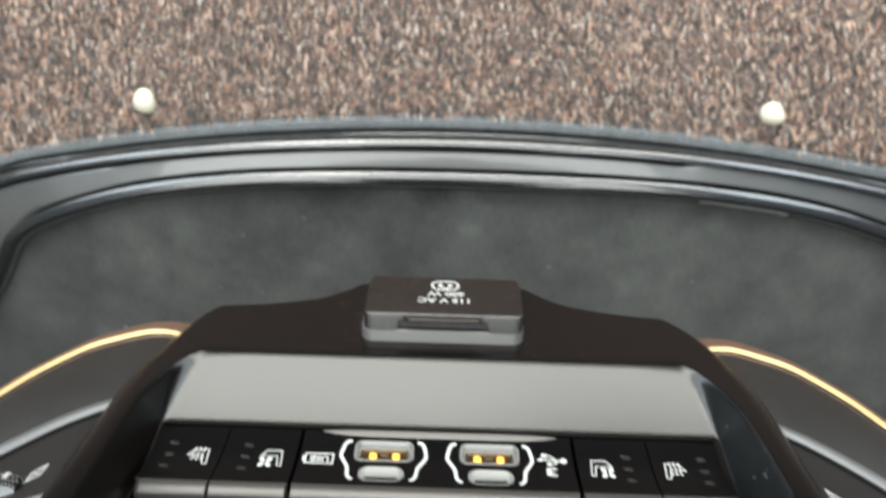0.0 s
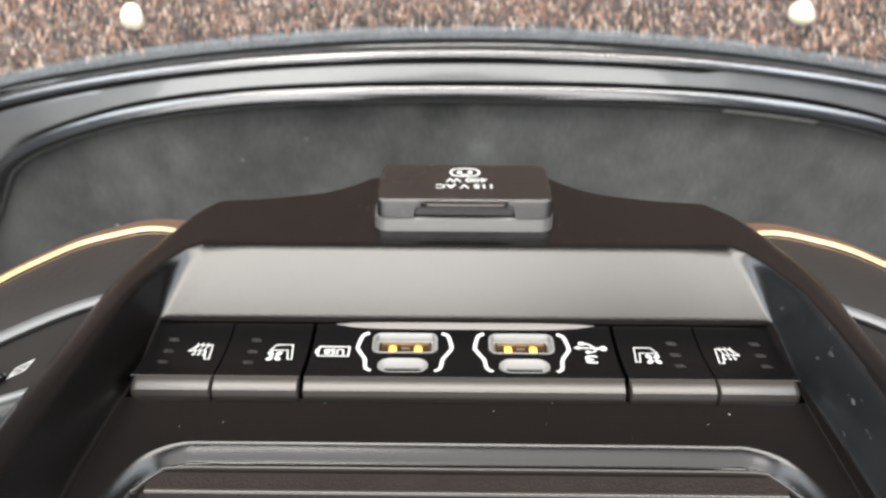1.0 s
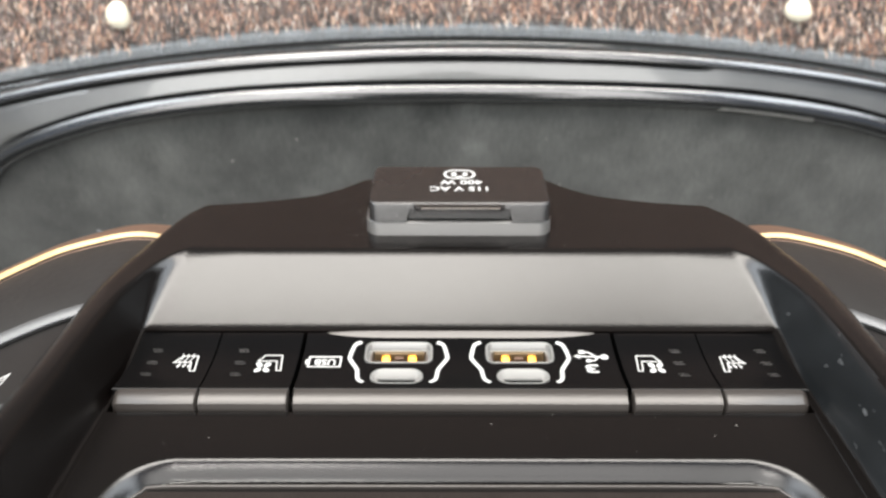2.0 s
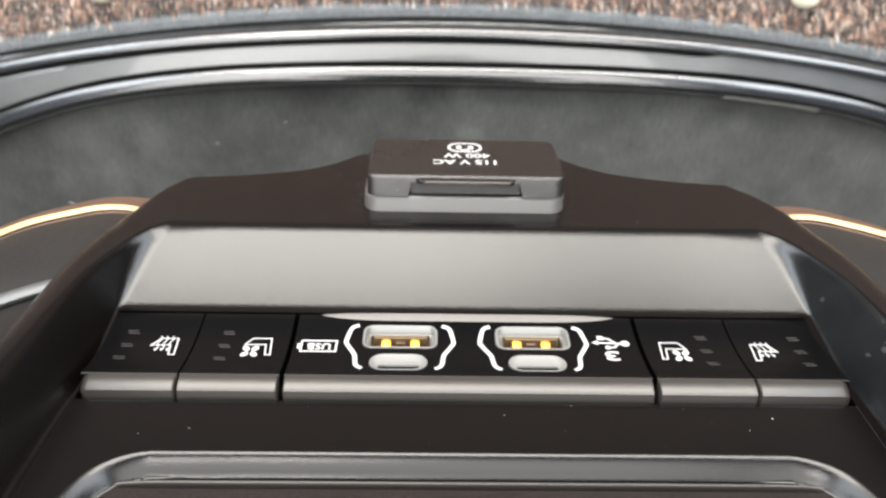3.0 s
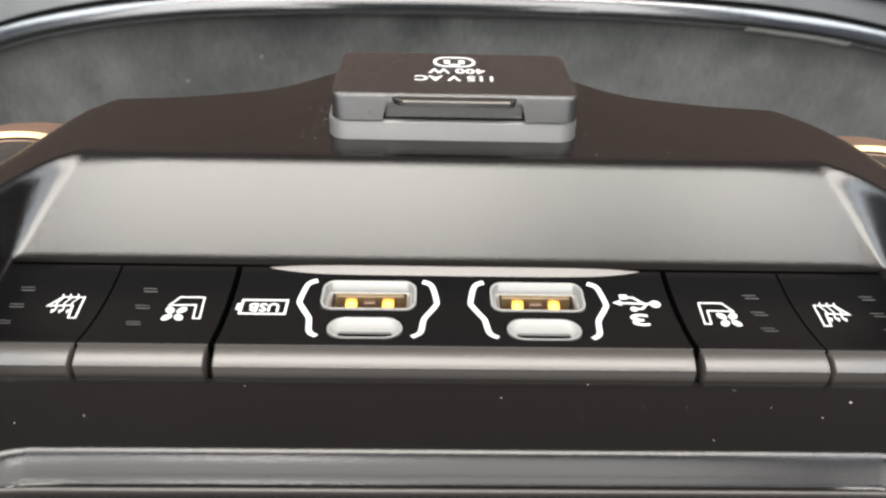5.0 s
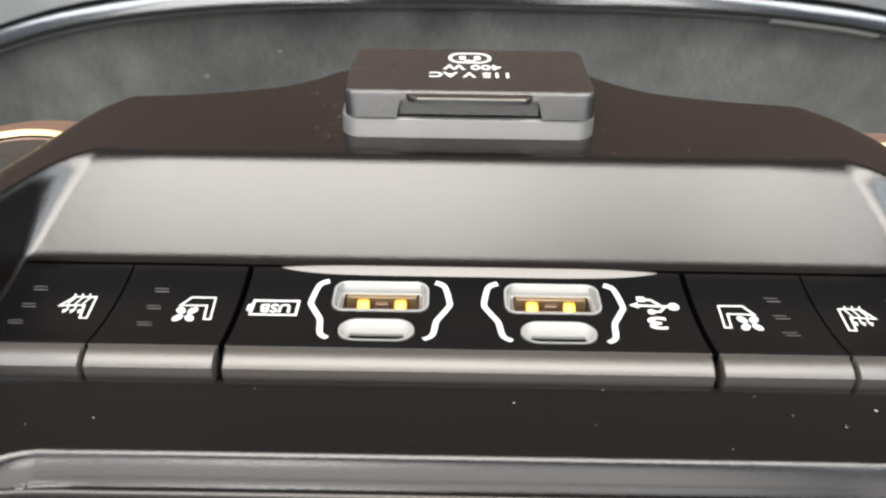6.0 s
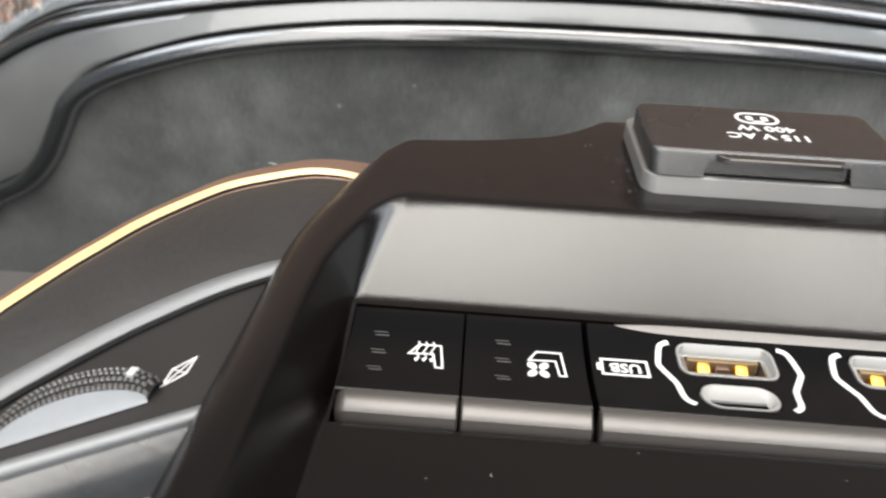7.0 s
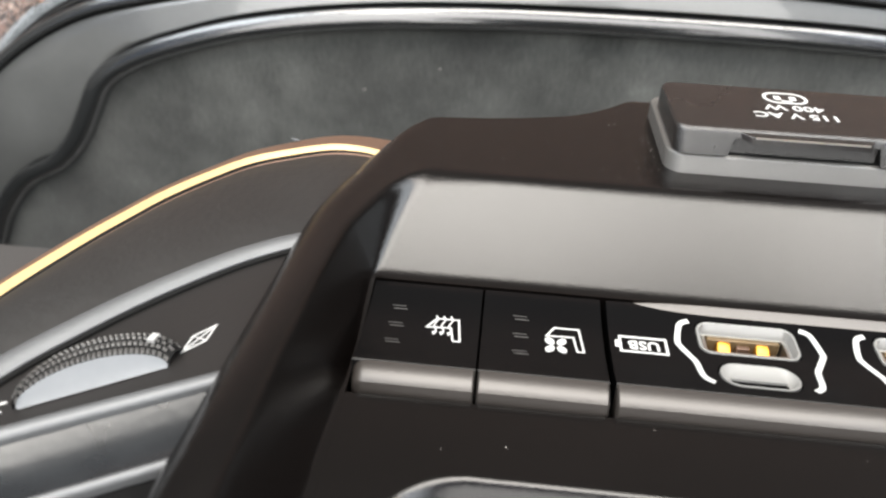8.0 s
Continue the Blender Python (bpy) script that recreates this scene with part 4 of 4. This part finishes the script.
def air_vent(s):
    ob = thing("air_vent", (10 * s, 0, -1), "black side air vent with pale gold outline and silver trims", "air vent", "air vents")
    flip = Matrix.Diagonal((-s, 1, 1, 1))

    def add(name, bm, mat, label="", parent=None, smooth=40):
        bm.transform(flip)
        return part(name, bm, mat, parent or ob, label, smooth)
    up = (0, 0, 1)
    gold = smooth_path([(x + 0.06, y - 0.16, VP) for x, y in GOLDLINE], 6)
    silver = smooth_path([(x, y, VP) for x, y in SILVER], 6)
    add("gold_strip", sweep(gold, [(0.07, -0.1), (0.07, 0.0), (0.055, 0.015), (-0.045, 0.07), (-0.065, 0.065), (-0.07, -0.1)], up), AMBIENT, "glowing pale gold ambient light strip")
    add("inner_lip", sweep([p + Vector((0.12, -0.2, -0.02)) for p in gold], half_round(0.05, 0.03, 5, 0.1), up), BRONZE, "thin bronze inner line")
    add("gap", sweep([p + Vector((0.08, -0.11, -0.01)) for p in gold], half_round(0.09, 0.02, 5, 0.1), up), RUBBER, "black gap below the light strip")
    lip = [p + Vector((-0.08, 0.42 - 0.16 * min(1, k / (len(gold) - 1) * 2.2), -0.06)) for k, p in enumerate(gold)]
    add("outer_lip", sweep(lip, [(0.34, 0.1), (0.1, 0.14), (-0.24, 0.12), (-0.36, -0.02), (-0.38, -0.6), (0.34, -0.6)], up, taper=lambda f: 1.0 - 0.6 * min(1, f * 2.2)), BRONZE, "brown satin outer lip")
    # small pale spot stands in for a glint, on one side only
    if s < 0:
        bm = bmesh.new()
        bmesh.ops.create_icosphere(bm, subdivisions=2, radius=0.07, matrix=Matrix.Translation((-9.58, 3.84, VP + 0.05)) @ Matrix.Rotation(radians(-20), 4, "Z") @ Matrix.Diagonal((1.6, 0.5, 0.25, 1)))
        add("glint", bm, CHROME, "pale spot put in for a glint on the brown lip")
    # grained panel between gold and silver lines
    n = 60

    def resample(path):
        seg = [0.0]
        for a, b in zip(path, path[1:]):
            seg.append(seg[-1] + (b - a).length)
        out = []
        for k in range(n):
            d = seg[-1] * k / (n - 1)
            i = min(max(j for j in range(len(seg)) if seg[j] <= d + 1e-9), len(path) - 2)
            f = (d - seg[i]) / (seg[i + 1] - seg[i])
            out.append(path[i].lerp(path[i + 1], f))
        return out
    ga, sa = resample(gold), resample(silver)
    loops = []
    for a, b in zip(ga, sa):
        loops.append([a.lerp(b, f) + Vector((0, 0, h)) for f, h in ((0.0, -0.03), (0.06, -0.02), (0.25, 0.06), (0.5, 0.09), (0.75, 0.06), (0.94, 0.0), (1.0, -0.03))])
    bm = rings(loops, closed=False)
    add("upper_panel", bm, GRAIN, "black leather-grained panel", smooth=180)
    add("silver_strip", sweep(silver, [(0.2, -0.15), (0.19, 0.0), (0.13, 0.06), (0.03, 0.085), (-0.08, 0.07), (-0.16, 0.02), (-0.19, -0.06), (-0.19, -0.15)], up), CHROME, "satin silver trim strip")
    add("gap", sweep([p + Vector((0.15, -0.15, -0.04)) for p in silver], half_round(0.1, 0.02, 5, 0.1), up), RUBBER, "black gap below the silver strip")
    # plain panel that holds the thumbwheel
    edge = [p + Vector((0.02, -0.06, -0.08)) for p in silver]
    low = [(-8.2, -2.6), (-8.85, -2.98), (-9.76, -3.5), (-10.79, -4.1), (-11.6, -4.6), (-12.3, -5.1), (-12.5, -8)]
    low = resample(smooth_path([(x, y, VP - 0.08) for x, y in low], 5))
    loops = [[a.lerp(b, f) for f in (0, 0.2, 0.4, 0.6, 0.8, 1)] for a, b in zip(resample(edge), low)]
    add("wheel_panel", rings(loops, closed=False), PANEL, "plain black panel round the thumbwheel", smooth=180)
    lowline = [p + Vector((0, 0, 0.06)) for p in low[:44]]
    add("lower_strip", sweep([p + Vector((0, -0.03, 0)) for p in lowline], half_round(0.22, 0.08, 9, 0.15), up), CHROME, "satin silver lower strip")
    # vane with bright edge
    vane_a = [p + Vector((0.05, -0.12, 0.0)) for p in low[:44]]
    vane_b = [p + Vector((0.05, -1.22, -0.05)) for p in low[:44]]
    add("vane", rings([[a.lerp(b, f) + Vector((0, 0, -0.1 * math.sin(math.pi * f))) for f in (0, 0.25, 0.5, 0.75, 1)] for a, b in zip(vane_a, vane_b)], closed=False), VANE, "dusty gloss black vane", smooth=180)
    add("vane_edge", sweep(vane_b, half_round(0.14, 0.07, 7, 0.1), up), CHROME, "satin silver vane edge")
    depth = [p + Vector((0, -0.1, -0.1)) for p in vane_b]
    add("duct", rings([[p, p + Vector((0, -0.4, -0.8)), p + Vector((0.3, -5, -0.9))] for p in depth], closed=False), RUBBER, "dark duct opening", smooth=180)
    # thumbwheel, standing out of its slot along the line of the strips
    o, du, dv = Vector((-10.22, -3.24, VP - 0.06)), Vector((math.cos(radians(33)), math.sin(radians(33)), 0)), Vector((-math.sin(radians(33)), math.cos(radians(33)), 0))
    wheel_at = lambda u, v, h: o + du * u + dv * v + Vector((0, 0, h))  # noqa: E731
    m = 48
    face, knurl = [], []
    for k in range(m + 1):
        q = -1 + 2 * k / m
        bulge = max(0.0, 1 - q * q) ** 0.6
        ui, uo = 0.88 * q, 1.045 * q + 0.125
        vi, vo = 0.21 * bulge, 0.74 * bulge + 0.12 * (1 + q)
        hi = 0.04 + 0.22 * bulge
        face.append([wheel_at(ui, -0.035, 0.0), wheel_at(ui, 0, 0.03), wheel_at(ui, vi * 0.5, 0.03 + (hi - 0.03) * 0.5), wheel_at(ui, vi * 0.93, hi), wheel_at(ui * 1.01, vi, hi - 0.01)])
        knurl.append([wheel_at(ui * 1.01 + (uo - ui) * f, vi + (vo - vi) * f, hi - 0.02 + 0.1 * math.sin(math.pi * f) - (hi + 0.06) * f ** 2.5) for f in (0, 0.2, 0.4, 0.6, 0.8, 1)])
    # black body puts shade into the gaps between the grey knurls
    wheel = add("thumbwheel", rings(knurl, closed=False), RUBBER, "knurled black thumbwheel", smooth=60)
    add("wheel_face", rings(face, closed=False), FACE, "satin silver wheel face", parent=wheel, smooth=60)
    bm = bmesh.new()
    cols = 29
    for r in range(6):
        for k in range(cols):
            f = (r + 0.5) / 6
            w = m / cols
            kk = (k + (0.5 if r % 2 else 0)) * w
            if kk + w > m:
                continue

            def on(kf, ff):
                i = min(int(kf), m - 1)
                c0, c1 = knurl[i], knurl[i + 1]
                g = min(ff * 5, 4.999)
                j = int(g)
                a = c0[j].lerp(c0[j + 1], g - j)
                b = c1[j].lerp(c1[j + 1], g - j)
                return a.lerp(b, kf - i)
            c = [on(kk + 0.17 * w, f - 0.056), on(kk + 0.83 * w, f - 0.056), on(kk + 0.83 * w, f + 0.056), on(kk + 0.17 * w, f + 0.056)]
            top = (c[0] + c[1] + c[2] + c[3]) / 4 + Vector((0, -0.02, 0.045))
            vs = [bm.verts.new(p) for p in (*c, top)]
            for a, b in ((0, 1), (1, 2), (2, 3), (3, 0)):
                bm.faces.new((vs[a], vs[b], vs[4]))
    tagged(add("knurling", bm, KNURL, "rows of small pyramid knurls", parent=wheel, smooth=0), kind="stuff")
    mark = [on(m * 0.862, 0.3), on(m * 0.9, 0.3), on(m * 0.9, 0.74), on(m * 0.862, 0.74)]
    bm = bmesh.new()
    lo = [bm.verts.new(p) for p in mark]
    hi = [bm.verts.new(p + Vector((0, -0.01, 0.06))) for p in mark]
    bm.faces.new(hi)
    for a in range(4):
        bm.faces.new((lo[a], lo[(a + 1) % 4], hi[(a + 1) % 4], hi[a]))
    add("pointer_mark", bm, PRINT, "white pointer mark", parent=wheel, smooth=0)
    # closed-vent diamond
    d = Vector((-9.28, -2.18))
    a, b = Vector((0.13, 0.31)), Vector((0.1, -0.03))
    pts = [d - a, d + b, d + a, d - b]
    zz = VP - 0.07
    bm = ribbon([tuple(p) for p in pts], 0.026, zz, closed=True)
    ribbon([tuple(pts[0]), tuple(pts[2])], 0.018, zz + 0.001, bm=bm)
    ribbon([tuple(pts[1]), tuple(pts[3])], 0.018, zz + 0.001, bm=bm)
    add("diamond_symbol", bm, PRINT, "white diamond symbol", smooth=0)
    bm = bmesh.new()
    for k in range(3):
        c = Vector((-11.25 + 0.02 * k, -3.7 - 0.16 * k))
        ribbon([(c.x - 0.25, c.y - 0.1), (c.x, c.y - 0.02), (c.x + 0.12, c.y + 0.06)], 0.04, zz, bm=bm)
    add("airflow_symbol", bm, PRINT, "white airflow lines", smooth=0)
    # box behind the vent
    back = [(-8.3, 3.2), (-9.6, 3.1), (-10.9, 1.7), (-11.8, -0.6), (-12.5, -3.2), (-12.8, -8.5), (-8.3, -8.5)]
    add("housing", plate(back, -6, 0.3 - 0.55, 0.2), SATIN, "plain black vent housing")


for s in (-1, 1):
    air_vent(s)


# ---- dust on the plastic ----
def dust():
    rng = random.Random(11)
    bm = bmesh.new()
    for k in range(46):
        if k < 30:
            x, y, z = rng.uniform(-7, 7), rng.uniform(2.5, 5.1), LEDGE
            if abs(x) < 2.5:
                continue
        else:
            x, y, z = rng.uniform(-6.8, 6.8), rng.uniform(-3.15, -2.1), PLATE
        r = rng.uniform(0.004, 0.011) * (1.6 if rng.random() < 0.15 else 1)
        bmesh.ops.create_icosphere(bm, subdivisions=1, radius=r, matrix=Matrix.Translation((x, y, z + r * 0.3)) @ Matrix.Diagonal((rng.uniform(0.8, 2), 1, 0.6, 1)))
    for k in range(40):
        side = -1 if k < 28 else 1
        x, y = side * (2.42 + abs(rng.gauss(0, 0.25))), 3.15 + rng.random() ** 1.5 * 1.6
        r = rng.uniform(0.003, 0.01)
        bmesh.ops.create_icosphere(bm, subdivisions=1, radius=r, matrix=Matrix.Translation((x, y, LEDGE + r * 0.3)) @ Matrix.Diagonal((rng.uniform(0.8, 1.8), 1, 0.6, 1)))
    for k in range(14):
        x, z = rng.uniform(-24, 24), rng.uniform(-13, -5.5)
        r = rng.uniform(0.02, 0.04)
        bmesh.ops.create_icosphere(bm, subdivisions=1, radius=r, matrix=Matrix.Translation((x, 26.94, z)) @ Matrix.Diagonal((rng.uniform(0.7, 3), 0.6, rng.uniform(0.7, 2), 1)))
    ob = part("dust_specks", bm, DUST, None, smooth=0)
    tagged(ob, "pale dust and lint specks lying on plastic and felt", "dust", kind="stuff")


dust()
